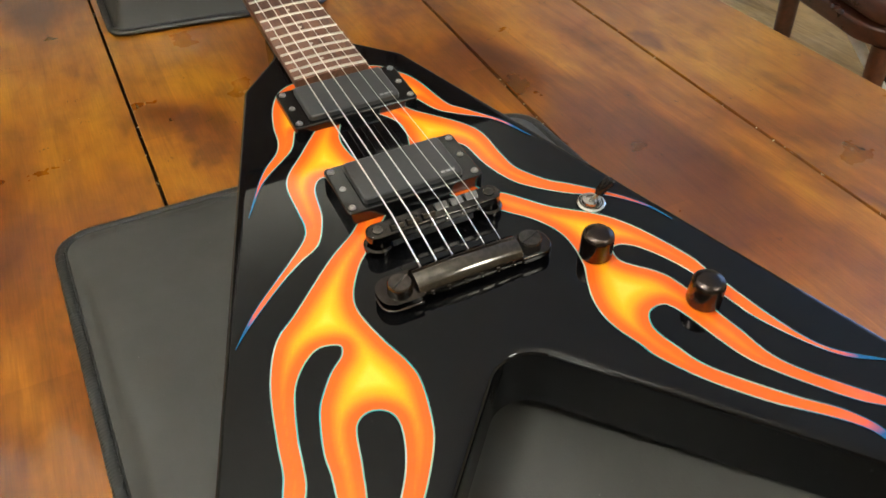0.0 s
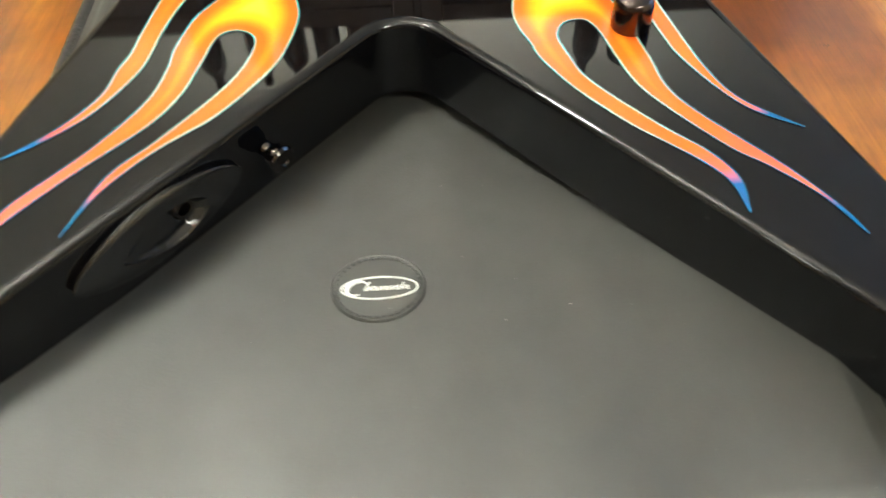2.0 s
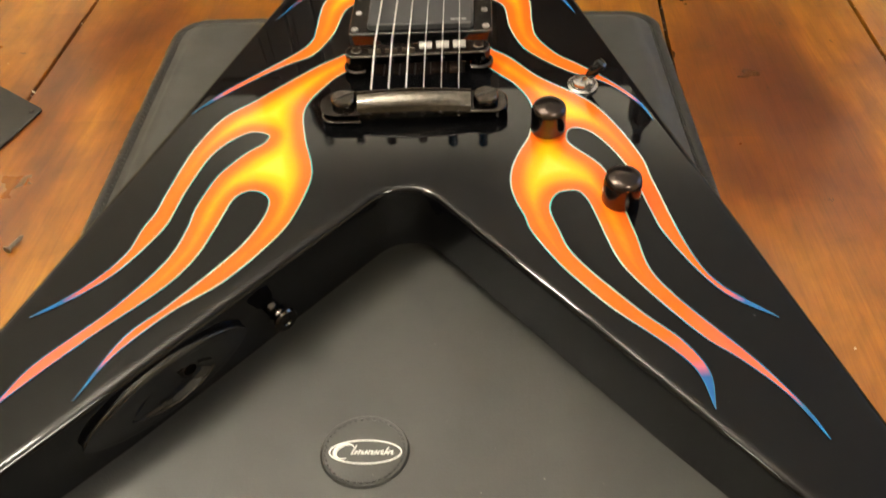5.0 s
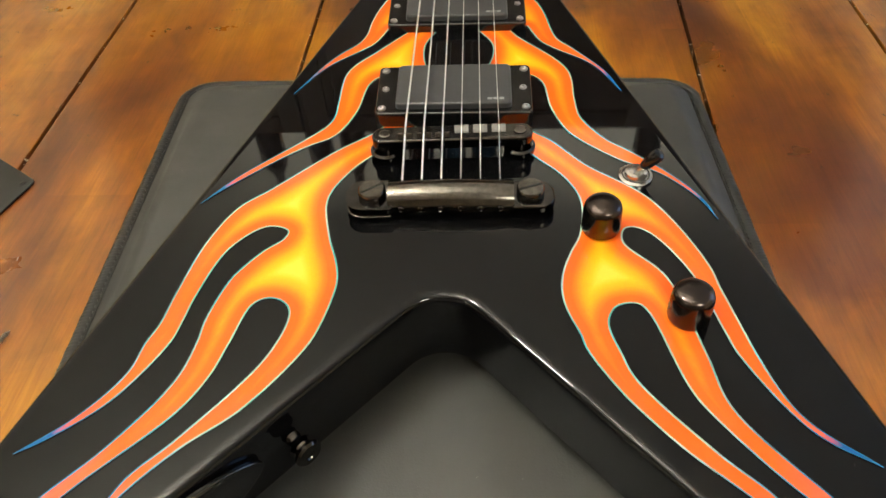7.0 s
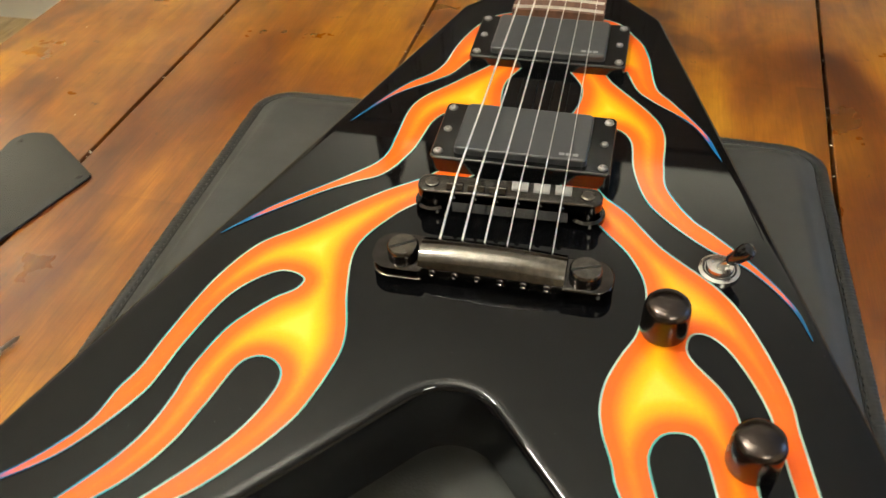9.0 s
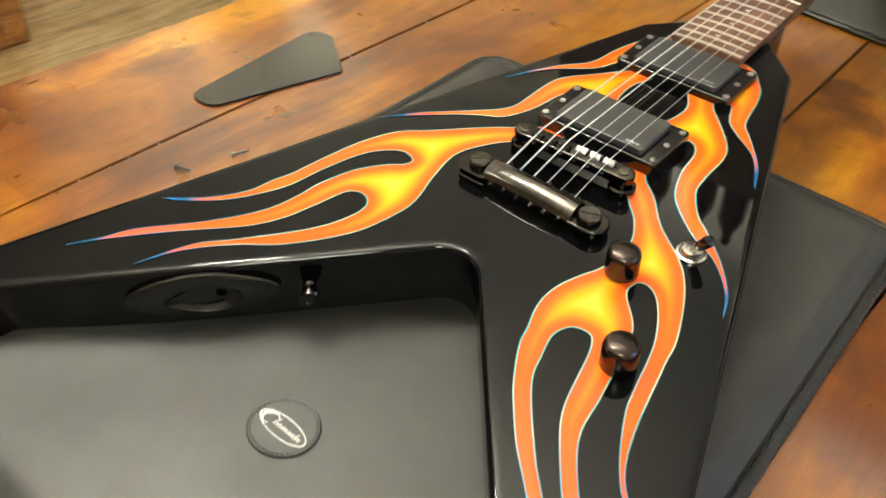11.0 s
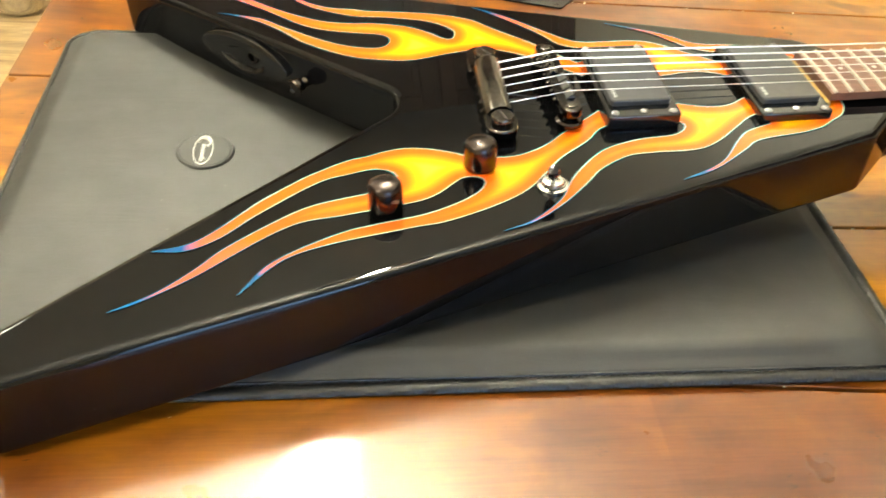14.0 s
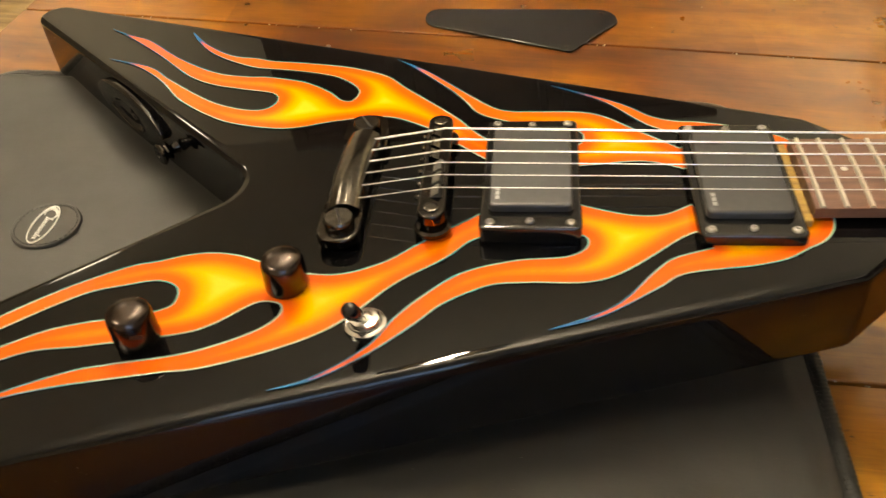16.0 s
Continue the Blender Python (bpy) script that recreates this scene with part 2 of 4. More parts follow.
    nt.links.new(ramp(nt, noise_of(nt, flat, 7.0, 6, 0.7), [(0.35, (0.08,) * 3), (0.7, (0.17,) * 3)]), p.inputs["Coat Roughness"])
    bump(nt, p, mix(nt, 0.7, streak, mottle), 0.06, 0.0012)
    wave = add(nt, "ShaderNodeBump", Strength=0.3, Distance=0.002)
    nt.links.new(noise_of(nt, coords(nt, (3, 1, 1)), 9.0, 3), wave.inputs["Height"])
    nt.links.new(wave.outputs[0], p.inputs["Coat Normal"])
    return m


def glow(name, colour, strength):
    m, nt, p = nodes_of(name)
    p.inputs["Base Color"].default_value = (0.8, 0.8, 0.8, 1)
    p.inputs["Emission Color"].default_value = colour
    p.inputs["Emission Strength"].default_value = strength
    return m


LACQUER = lacquer()
FLAME = flame_paint()
STRIPE = stripe_paint()
VINYL = vinyl()
TABLE_WOOD = table_wood()
CHAIR_WOOD = stained_wood("dark_cherry_wood", (0.03, 0.008, 0.004), (0.07, 0.018, 0.007), (0.11, 0.03, 0.011), 0.3, 1.0, True)
OAK = stained_wood("honey_oak", (0.22, 0.09, 0.02), (0.36, 0.15, 0.035), (0.45, 0.21, 0.06), 0.35, 1.0, True)
CABINET_BROWN = stained_wood("brown_cabinet_wood", (0.05, 0.025, 0.012), (0.09, 0.045, 0.02), (0.12, 0.06, 0.03), 0.4, 1.0, True)
ROSEWOOD = stained_wood("rosewood", (0.065, 0.027, 0.015), (0.12, 0.050, 0.029), (0.165, 0.076, 0.045), 0.5, 3.0, False, 0.0)
NECK_WOOD = stained_wood("neck_mahogany", (0.05, 0.018, 0.009), (0.09, 0.034, 0.016), (0.13, 0.05, 0.022), 0.3, 2.0, False)
BLACK_CHROME = plain("black_chrome", (0.055, 0.05, 0.046), 0.16, 1.0, 0.2, 200.0)
BLACK_NICKEL = plain("worn_black_nickel", (0.11, 0.10, 0.09), 0.22, 1.0, 0.25, 260.0)
TAIL_NICKEL = plain("worn_nickel", (0.115, 0.106, 0.094), 0.16, 1.0, 0.25, 260.0)
SADDLE_LIT = plain("lit_saddle_metal", (0.17, 0.165, 0.16), 0.36, 1.0, 0.2, 300.0)
KNOB_BLACK = plain("knob_black_chrome", (0.060, 0.048, 0.043), 0.24, 1.0, 0.15, 120.0)
RING_PLASTIC = plain("gloss_black_plastic", (0.005, 0.005, 0.005), 0.13, 0.0, 0.2, 80.0)
PICKUP_PLASTIC = plain("satin_black_plastic", (0.031, 0.031, 0.032), 0.38, 0.0, 0.12, 300.0)
NICKEL = plain("nickel", (0.62, 0.60, 0.56), 0.24, 1.0, 0.12, 300.0)
FRET_WIRE = plain("fret_wire", (0.66, 0.63, 0.56), 0.45, 1.0, 0.1, 300.0)
STEEL = plain("string_steel", (0.92, 0.91, 0.89), 0.45, 1.0, 0.1, 400.0)
SCREW_STEEL = plain("dull_screw_steel", (0.27, 0.26, 0.25), 0.32, 1.0, 0.25, 500.0)
PRINT_GREY = plain("grey_print", (0.30, 0.30, 0.30), 0.5)
PRINT_WHITE = plain("silver_print", (0.75, 0.75, 0.72), 0.4, 0.0, 0.1, 500.0)
PIPING = plain("black_piping", (0.012, 0.012, 0.012), 0.38, 0.0, 0.2, 300.0, 0.0, 0.0004)
THREAD = plain("black_thread", (0.013, 0.013, 0.012), 0.5)
PLATE_PLASTIC = plain("dark_plate_plastic", (0.012, 0.012, 0.013), 0.11, 0.0, 0.2, 40.0)
PALE_WOOD = stained_wood("bare_maple", (0.28, 0.15, 0.03), (0.40, 0.24, 0.05), (0.47, 0.30, 0.08), 0.5, 3.0, False, 0.0)
CRUMB = plain("pale_crumb", (0.62, 0.56, 0.46), 0.8)
BAR_WHITE = plain("pale_strip_white", (0.78, 0.79, 0.82), 0.3)
BRUSHED_STEEL = plain("brushed_steel", (0.58, 0.56, 0.54), 0.22, 1.0, 0.1, 60.0)
PEARL = plain("pearl_dot", (0.7, 0.68, 0.62), 0.25)
SHADED_GAP = plain("shaded_gap", (0.012, 0.009, 0.007), 0.9)
WALL_PAINT = plain("cream_wall_paint", (0.70, 0.65, 0.54), 0.8, 0.0, 0.04, 8.0)
# Darkened colour stands in for the dim south end, to mute reflections.
WALL_DIMMED = plain("dimmed_wall_paint", (0.26, 0.22, 0.17), 0.8, 0.0, 0.05, 8.0)
CEILING_PAINT = plain("white_ceiling_paint", (0.78, 0.76, 0.72), 0.9, 0.0, 0.03, 20.0)
BRONZE = plain("dark_bronze", (0.03, 0.025, 0.02), 0.5, 0.6)
AMBER = glow("amber_panel", (1.0, 0.62, 0.28, 1), 5.0)
GLOW_UP = glow("upper_diffuser", LAMP_COLOUR, 270.0)
GLOW = glow("lamp_diffuser", LAMP_COLOUR, LAMP_STRENGTH)
GLOW_SOFT = glow("dome_diffuser", LAMP_COLOUR, 45.0)
GLOW_UPLIGHT = glow("uplight_diffuser", LAMP_COLOUR, 44.0)
GLOW_DOME = glow("bright_dome_diffuser", LAMP_COLOUR, 52.0)
GLOW_STRIP = glow("strip_light", LAMP_COLOUR, 45.0)
DUSK = glow("dusk_sky", (0.22, 0.40, 0.8, 1), 6.0)
FLOOR_WOOD = stained_wood("pale_laminate", (0.42, 0.28, 0.12), (0.55, 0.39, 0.19), (0.62, 0.47, 0.26), 0.4, 0.6, False, 0.1)
BOTTLE_A = plain("brown_bottle_glass", (0.05, 0.02, 0.01), 0.1)
BOTTLE_B = plain("blue_bottle_glass", (0.02, 0.06, 0.11), 0.1)


def cushion_cloth():
    m, nt, p = nodes_of("printed_cushion_cloth")
    vec = coords(nt)
    big = noise_of(nt, vec, 11.0, 5, 0.7, 1.5)
    nt.links.new(ramp(nt, big, [(0.36, (0.05, 0.03, 0.02)), (0.40, (0.20, 0.14, 0.09)), (0.45, (0.36, 0.315, 0.225)), (0.8, (0.40, 0.35, 0.26))]), p.inputs["Base Color"])
    p.inputs["Roughness"].default_value = 0.85
    bump(nt, p, noise_of(nt, vec, 500.0, 2), 0.3, 0.001)
    return m


CLOTH = cushion_cloth()
SEAT_GREY = plain("dark_grey_vinyl", (0.032, 0.030, 0.027), 0.5, 0.0, 0.2, 30.0)


# ---- building helpers ----
def part(name, bm, material, parent=None, label="", smooth=None):
    """One mesh object from a bmesh, under a thing or a part."""
    me = bpy.data.meshes.new(name)
    if smooth is not None:
        for fc in bm.faces:
            fc.smooth = smooth
    shades = [fc.smooth for fc in bm.faces]
    bm.to_mesh(me)
    bm.free()
    me.set_sharp_from_angle(angle=radians(40))
    me.polygons.foreach_set("use_smooth", shades)
    me.materials.append(material)
    ob = new(name, me)
    if parent:
        ob.parent = parent
    if label:
        ob["label"] = label
    return ob


def share(ob, parent, m):
    """Another object on the same mesh."""
    o = new(ob.name.split(".")[0], ob.data)
    o.parent = parent
    o.matrix_local = m
    return o


def box(bm, x0, x1, y0, y1, z0, z1, bevel=0.0, seg=2):
    made = bmesh.ops.create_cube(bm, size=1.0, matrix=Matrix.Translation(((x0 + x1) / 2, (y0 + y1) / 2, (z0 + z1) / 2)) @ Matrix.Diagonal((x1 - x0, y1 - y0, z1 - z0, 1)))
    if bevel:
        edges = {e for v in made["verts"] for e in v.link_edges}
        bmesh.ops.bevel(bm, geom=list(edges), offset=bevel, segments=seg, affect="EDGES", profile=0.5)


def boxed(x0, x1, y0, y1, z0, z1, bevel=0.0, seg=2):
    bm = bmesh.new()
    box(bm, x0, x1, y0, y1, z0, z1, bevel, seg)
    return bm


def rings(bm, loops, cap0=True, cap1=True):
    """Skin between closed loops of equal length; caps stay flat-shaded."""
    vs = [[bm.verts.new(p) for p in lp] for lp in loops]
    n = len(vs[0])
    for a, b in zip(vs, vs[1:]):
        for i in range(n):
            fc = bm.faces.new((a[i], a[(i + 1) % n], b[(i + 1) % n], b[i]))
            fc.smooth = True
    if cap0:
        bm.faces.new(tuple(reversed(vs[0])))
    if cap1:
        bm.faces.new(tuple(vs[-1]))


def circle(r, z, n=24, cx=0.0, cy=0.0, rx=None):
    return [(cx + (rx or r) * math.cos(2 * math.pi * i / n), cy + r * math.sin(2 * math.pi * i / n), z) for i in range(n)]


def lathe(profile, n=28, cx=0.0, cy=0.0):
    bm = bmesh.new()
    rings(bm, [circle(r, z, n, cx, cy) for r, z in profile])
    return bm


def fillet(corners, seg=14):
    """A closed outline from (x, y, radius) corners."""
    out = []
    n = len(corners)
    for i, (x, y, r) in enumerate(corners):
        p = Vector((x, y))
        a = (Vector(corners[i - 1][:2]) - p).normalized()
        b = (Vector(corners[(i + 1) % n][:2]) - p).normalized()
        if r <= 0:
            out.append(p)
            continue
        half = math.acos(max(-1, min(1, a.dot(b)))) / 2
        d = r / math.tan(half)
        centre = p + (a + b).normalized() * (r / math.sin(half))
        s, e = p + a * d - centre, p + b * d - centre
        turn = s.angle_signed(e)
        for k in range(seg + 1):
            v = s.copy()
            v.rotate(Matrix.Rotation(-turn * k / seg, 2))
            out.append(centre + v)
    return out


def inset(outline, d):
    """The counter-clockwise outline moved inwards by d."""
    n = len(outline)
    out = []
    for i, p in enumerate(outline):
        a, b = p - outline[i - 1], outline[(i + 1) % n] - p
        a = a.normalized() if a.length > 1e-9 else b.normalized()
        b = b.normalized() if b.length > 1e-9 else a
        na, nb = Vector((-a.y, a.x)), Vector((-b.y, b.x))
        m = na + nb
        m = m / max(0.3, m.dot(na)) if m.length > 1e-6 else na
        out.append(p + m * d)
    return out


def slab(outline, z0, z1, edge=0.001, seg=3):
    """A flat piece with rounded rims."""
    bm = bmesh.new()
    loops = []
    for k in range(seg + 1):
        a = math.pi / 2 * k / seg
        loops.append([(p.x, p.y, z0 + edge * (1 - math.cos(a))) for p in inset(outline, edge * (1 - math.sin(a)))])
    rim = min(0.0012, (z1 - z0 - 2 * edge) * 0.2)
    loops.append([(p.x, p.y, z0 + edge + rim) for p in outline])
    loops.append([(p.x, p.y, z1 - edge - rim) for p in outline])
    for k in range(seg + 1):
        a = math.pi / 2 * k / seg
        loops.append([(p.x, p.y, z1 - edge * (1 - math.sin(a))) for p in inset(outline, edge * (1 - math.cos(a)))])
    rings(bm, loops)
    return bm


def tube(points, r, n=8, closed=False):
    bm = bmesh.new()
    pts = [Vector(p) for p in points]
    loops = []
    side = None
    for i, p in enumerate(pts):
        a = pts[i - 1] if (i or closed) else p
        b = pts[(i + 1) % len(pts)] if (i + 1 < len(pts) or closed) else p
        d = (b - a).normalized()
        ref = side if side is not None else (Vector((0, 0, 1)) if abs(d.z) < 0.9 else Vector((1, 0, 0)))
        u = d.cross(ref).normalized()
        w = u.cross(d).normalized()
        side = w
        rad = r[i] if isinstance(r, (list, tuple)) else r
        loops.append([p + (u * math.cos(2 * math.pi * k / n) + w * math.sin(2 * math.pi * k / n)) * rad for k in range(n)])
    if closed:
        loops.append(loops[0])
        rings(bm, loops, False, False)
        bmesh.ops.remove_doubles(bm, verts=bm.verts, dist=1e-7)
    else:
        rings(bm, loops)
    return bm


def spline(points, step=0.0015):
    """A smooth curve through a few control points, ends kept."""
    p = [Vector(q) for q in points]
    p = [p[0] * 2 - p[1], *p, p[-1] * 2 - p[-2]]
    out = []
    for a, b, c, d in zip(p, p[1:], p[2:], p[3:]):
        ta = max((b - a).length, 1e-6) ** 0.5
        tb = max((c - b).length, 1e-6) ** 0.5
        td = max((d - c).length, 1e-6) ** 0.5
        m1 = ((b - a) / ta - (c - a) / (ta + tb) + (c - b) / tb) * tb
        m2 = ((c - b) / tb - (d - b) / (tb + td) + (d - c) / td) * tb
        n = max(2, int((c - b).length / step))
        for k in range(n):
            u = k / n
            out.append(b * (2 * u**3 - 3 * u**2 + 1) + m1 * (u**3 - 2 * u**2 + u) + c * (-2 * u**3 + 3 * u**2) + m2 * (u**3 - u**2))
    out.append(p[-2])
    return out


def thing(name, label, category, group="", kind="", at=None):
    e = new(name)
    e.empty_display_size = 0.05
    if at is not None:
        e.matrix_basis = at
    return tagged(e, label, category, group, kind)


# ---- the room ----
X0, X1, Y0, Y1, TOP = -2.66, 2.3, -2.6, 1.76, 2.44
tagged(part("floor", boxed(X0 - 0.1, X1 + 0.1, Y0 - 0.1, Y1 + 0.1, -0.06, 0), FLOOR_WOOD), "pale tan wood laminate floor", "floor", kind="structure")
tagged(part("ceiling", boxed(X0 - 0.1, X1 + 0.1, Y0 - 0.1, Y1 + 0.1, TOP, TOP + 0.06), CEILING_PAINT), "plain white painted ceiling", "ceiling", kind="structure")
tagged(part("wall_north", boxed(X0, X1, Y1, Y1 + 0.1, 0, TOP), WALL_PAINT), "cream painted wall behind the cabinets", "wall", kind="structure")
tagged(part("wall_south", boxed(X0, X1, Y0 - 0.1, Y0, 0, TOP), WALL_DIMMED), "plain unseen wall, darkened for a dim end of the room", "wall", kind="structure")
tagged(part("wall_west", boxed(X0 - 0.1, X0, Y0 - 0.1, Y1 + 0.1, 0, TOP), WALL_PAINT), "plain cream painted wall", "wall", kind="structure")
WIN = (0.05, 1.05, 0.95, 2.3)
bm = bmesh.new()
box(bm, X1, X1 + 0.1, Y0 - 0.1, WIN[0], 0, TOP)
box(bm, X1, X1 + 0.1, WIN[1], Y1 + 0.1, 0, TOP)
box(bm, X1, X1 + 0.1, WIN[0], WIN[1], 0, WIN[2])
box(bm, X1, X1 + 0.1, WIN[0], WIN[1], WIN[3], TOP)
tagged(part("wall_east", bm, WALL_PAINT), "cream painted wall with a window", "wall", kind="structure")
window = thing("window_1", "white framed window with blue dusk outside", "window", kind="structure")
bm = bmesh.new()
for a, b, c, d in ((WIN[0], WIN[0] + 0.05, WIN[2], WIN[3]), (WIN[1] - 0.05, WIN[1], WIN[2], WIN[3]), (WIN[0] + 0.05, WIN[1] - 0.05, WIN[2], WIN[2] + 0.05), (WIN[0] + 0.05, WIN[1] - 0.05, WIN[3] - 0.05, WIN[3]), (0.535, 0.565, WIN[2] + 0.05, WIN[3] - 0.05)):
    box(bm, X1 + 0.02, X1 + 0.07, a, b, c, d)
part("window_frame", bm, CEILING_PAINT, window)
tagged(part("backdrop", boxed(X1 + 0.5, X1 + 0.52, WIN[0] - 1.2, WIN[1] + 1.2, 0, 3.2), DUSK), "blue dusk sky outside the window", "sky", kind="structure")

# ---- pendant lamp over the table ----
LX, LY, LZ = -0.53, -0.129, 1.828
lamp = thing("pendant_lamp", "dark bronze pendant lamp with a bright white diffuser", "lamp", at=pose(LX, LY, LZ))
bm = bmesh.new()
rim = [(0.195, 0.120, 0.03), (0.20, 0.125, 0.012), (0.185, 0.113, 0.0), (0.17, 0.100, -0.001), (0.135, 0.026, 0.004), (0.135, 0.026, 0.012), (0.195, 0.120, 0.03)]
rings(bm, [circle(b, z, 40, rx=a) for a, b, z in rim], False, False)
part("shade", bm, BRONZE, lamp, "oval dark bronze bowl")
part("diffuser", boxed(-0.122, 0.122, -0.0165, 0.0165, -0.004, 0.05, 0.004), GLOW, lamp, "glowing white diffuser")
for sy in (-1, 1):
    part("glass_panel", boxed(-0.10, 0.10, sy * 0.056 - 0.006, sy * 0.056 + 0.006, -0.004, -0.0012, 0.001), AMBER, lamp, "tan glass strip")
cup = part("upper_cup", lathe([(0.02, 0.20), (0.09, 0.225), (0.135, 0.262), (0.135, 0.268), (0.125, 0.268), (0.09, 0.236), (0.02, 0.212)], 36), BRONZE, lamp, "dark bronze uplight cup")
part("upper_diffuser", lathe([(0.115, 0.262), (0.115, 0.2655), (0.09, 0.270), (0.008, 0.272)], 36), GLOW_UP, cup, "glowing white upper diffuser")
part("rod", tube([(0, 0, 0.0505), (0, 0, TOP - LZ - 0.02)], 0.006), BRONZE, lamp)
part("canopy", lathe([(0.06, TOP - LZ - 0.025), (0.055, TOP - LZ)]), BRONZE, lamp)

# ---- added, unseen uplight that brightens the walls of the far corner ----
uplight = thing("fill_floor_lamp", "added unseen bronze floor lamp that brightens the corner walls", "lamp", at=pose(-2.25, 1.42, 0))
part("base", lathe([(0.13, 0.001), (0.135, 0.012), (0.12, 0.022), (0.03, 0.034), (0.014, 0.05)], 32), BRONZE, uplight)
part("pole", tube([(0, 0, 0.05), (0, 0, 1.66)], 0.012, 12), BRONZE, uplight)
bowl = part("bowl", lathe([(0.02, 1.66), (0.08, 1.675), (0.15, 1.715), (0.185, 1.765), (0.178, 1.765), (0.145, 1.722), (0.02, 1.69)], 36), BRONZE, uplight, "opaque bronze bowl")
part("diffuser", lathe([(0.02, 1.70), (0.13, 1.722), (0.135, 1.728), (0.06, 1.734)], 32), GLOW_UPLIGHT, bowl, "glowing white disc")

# ---- flush ceiling lights, added unseen at the far end of the room ----
# Fill: the first lifts the ceiling, the second the table's east side.
for x, y, wide, shine in ((-2.05, -1.93, 1.0, GLOW_SOFT), (0.95, -1.68, 1.9, GLOW_DOME)):
    flush = thing("fill_ceiling_light", "added round white ceiling light, out of view", "lamp", "flush ceiling lights", at=pose(x, y, TOP))
    part("rim", lathe([(0.17 * wide, -0.001), (0.17 * wide, -0.02), (0.155 * wide, -0.03)], 40), BRONZE, flush)
    part("diffuser", lathe([(0.15 * wide, -0.0302), (0.14 * wide, -0.05), (0.09 * wide, -0.062), (0.02, -0.066)], 40), shine, flush, "glowing white dome")

# ---- cabinets with bottles ----
def cabinet(x0, x1, y0, y1, z0, z1, material, face, doors, label):
    """A cabinet box with framed, panelled doors on one face ('y' looks to -y, 'x' to +x)."""
    c = thing("cabinet", label, "cabinet")
    part("body", boxed(x0, x1, y0, y1, z0, z1, 0.003), material, c)
    lo, hi = (x0, x1) if face == "y" else (y0, y1)
    w = (hi - lo) / doors
    for k in range(doors):
        a, b = lo + k * w + 0.008, lo + (k + 1) * w - 0.008
        def board(p, q, r, t, out):
            if face == "y":
                return boxed(p, q, y0 - out, y0 - 0.002, r, t, 0.003, 1)
            return boxed(x1 + 0.002, x1 + out, p, q, r, t, 0.003, 1)

        door = part("door", board(a + 0.004, b - 0.004, z0 + 0.024, z1 - 0.024, 0.012), material, c)
        for piece, p, q, r, t in (("stile", a, a + 0.06, z0 + 0.02, z1 - 0.02), ("stile", b - 0.06, b, z0 + 0.02, z1 - 0.02), ("rail", a + 0.06, b - 0.06, z0 + 0.02, z0 + 0.08), ("rail", a + 0.06, b - 0.06, z1 - 0.08, z1 - 0.02), ("raised_panel", a + 0.085, b - 0.085, z0 + 0.105, z1 - 0.105)):
            part(piece, board(p, q, r, t, 0.022), material, door)
    return c


cabinet(-0.95, 0.95, 1.41, 1.755, 1.416, 2.136, CABINET_BROWN, "y", 4, "brown wooden wall cabinet with panelled doors")
cabinet(-2.65, -2.09, -0.9, 0.565, 0.0, 0.9, OAK, "x", 3, "honey oak base cabinet with panelled doors")
strip = thing("cabinet_light", "white strip light lying on top of the wall cabinet", "lamp", at=pose(0, 1.69, 2.1365))
part("channel", boxed(-0.90, 0.90, -0.02, 0.02, 0, 0.008), BRONZE, strip)
part("tube", boxed(-0.89, 0.89, -0.015, 0.015, 0.0085, 0.02, 0.004), GLOW_STRIP, strip, "glowing white tube")
cabinet(-2.655, -2.31, -1.0, 0.58, 1.38, 2.28, CABINET_BROWN, "x", 3, "dark brown wall cabinet above the oak base cabinet")
BOTTLE_PROFILE = [(0.036, 0), (0.039, 0.005), (0.039, 0.17), (0.034, 0.195), (0.017, 0.235), (0.013, 0.265), (0.015, 0.27), (0.015, 0.285)]


def bottle(material, x, h, label):
    bm = lathe([(r, z * h) for r, z in BOTTLE_PROFILE], 20)
    b = part("bottle", bm, material)
    b.matrix_basis = pose(x, 1.48, 2.1375)
    return tagged(b, label, "bottle", "bottles on the cabinet")


for x, h, m in ((-0.47, 0.95, 0), (-0.37, 0.95, 0), (-0.27, 0.97, 0), (-0.17, 0.95, 0), (-0.075, 1.02, 1), (0.02, 1.03, 1), (0.5, 1.04, 0), (-0.62, 1.0, 0)):
    bottle((BOTTLE_A, BOTTLE_B)[m], x, h, ("dark brown glass bottle on the wall cabinet", "blue glass bottle on the wall cabinet")[m])

# ---- table ----
table = thing("table", "worn orange-brown plank table with glossy varnish", "table")
CRACKS = ((-0.497, 0.0), (-0.321, -0.006), (-0.137, 0.0), (0.0405, -0.008), (0.176, 0.060), (0.343, 0.025), (0.494, 0.0))
TY0, TY1 = -0.362, 1.15
for (a, lean_a), (b, lean_b) in zip(CRACKS, CRACKS[1:]):
    bm = boxed(a + 0.0014, b - 0.0014, TY0, TY1, 0.715, 0.75, 0.0006, 1)
    for v in bm.verts:
        v.co.x += v.co.y * (lean_a if v.co.x < (a + b) / 2 else lean_b)
    part("plank", bm, TABLE_WOOD, table)
# Near-black board: the shade inside the joints is put into its colour.
part("underboard", boxed(-0.47, 0.47, TY0 + 0.03, TY1 - 0.03, 0.70, 0.7135), SHADED_GAP, table)
for name, q in (("apron", (-0.46, -0.435, -0.32, 1.09)), ("apron", (0.435, 0.46, -0.32, 1.09)), ("apron", (-0.435, 0.435, -0.32, -0.295)), ("apron", (-0.435, 0.435, 1.065, 1.09))):
    part(name, boxed(*q, 0.60, 0.6985), TABLE_WOOD, table)
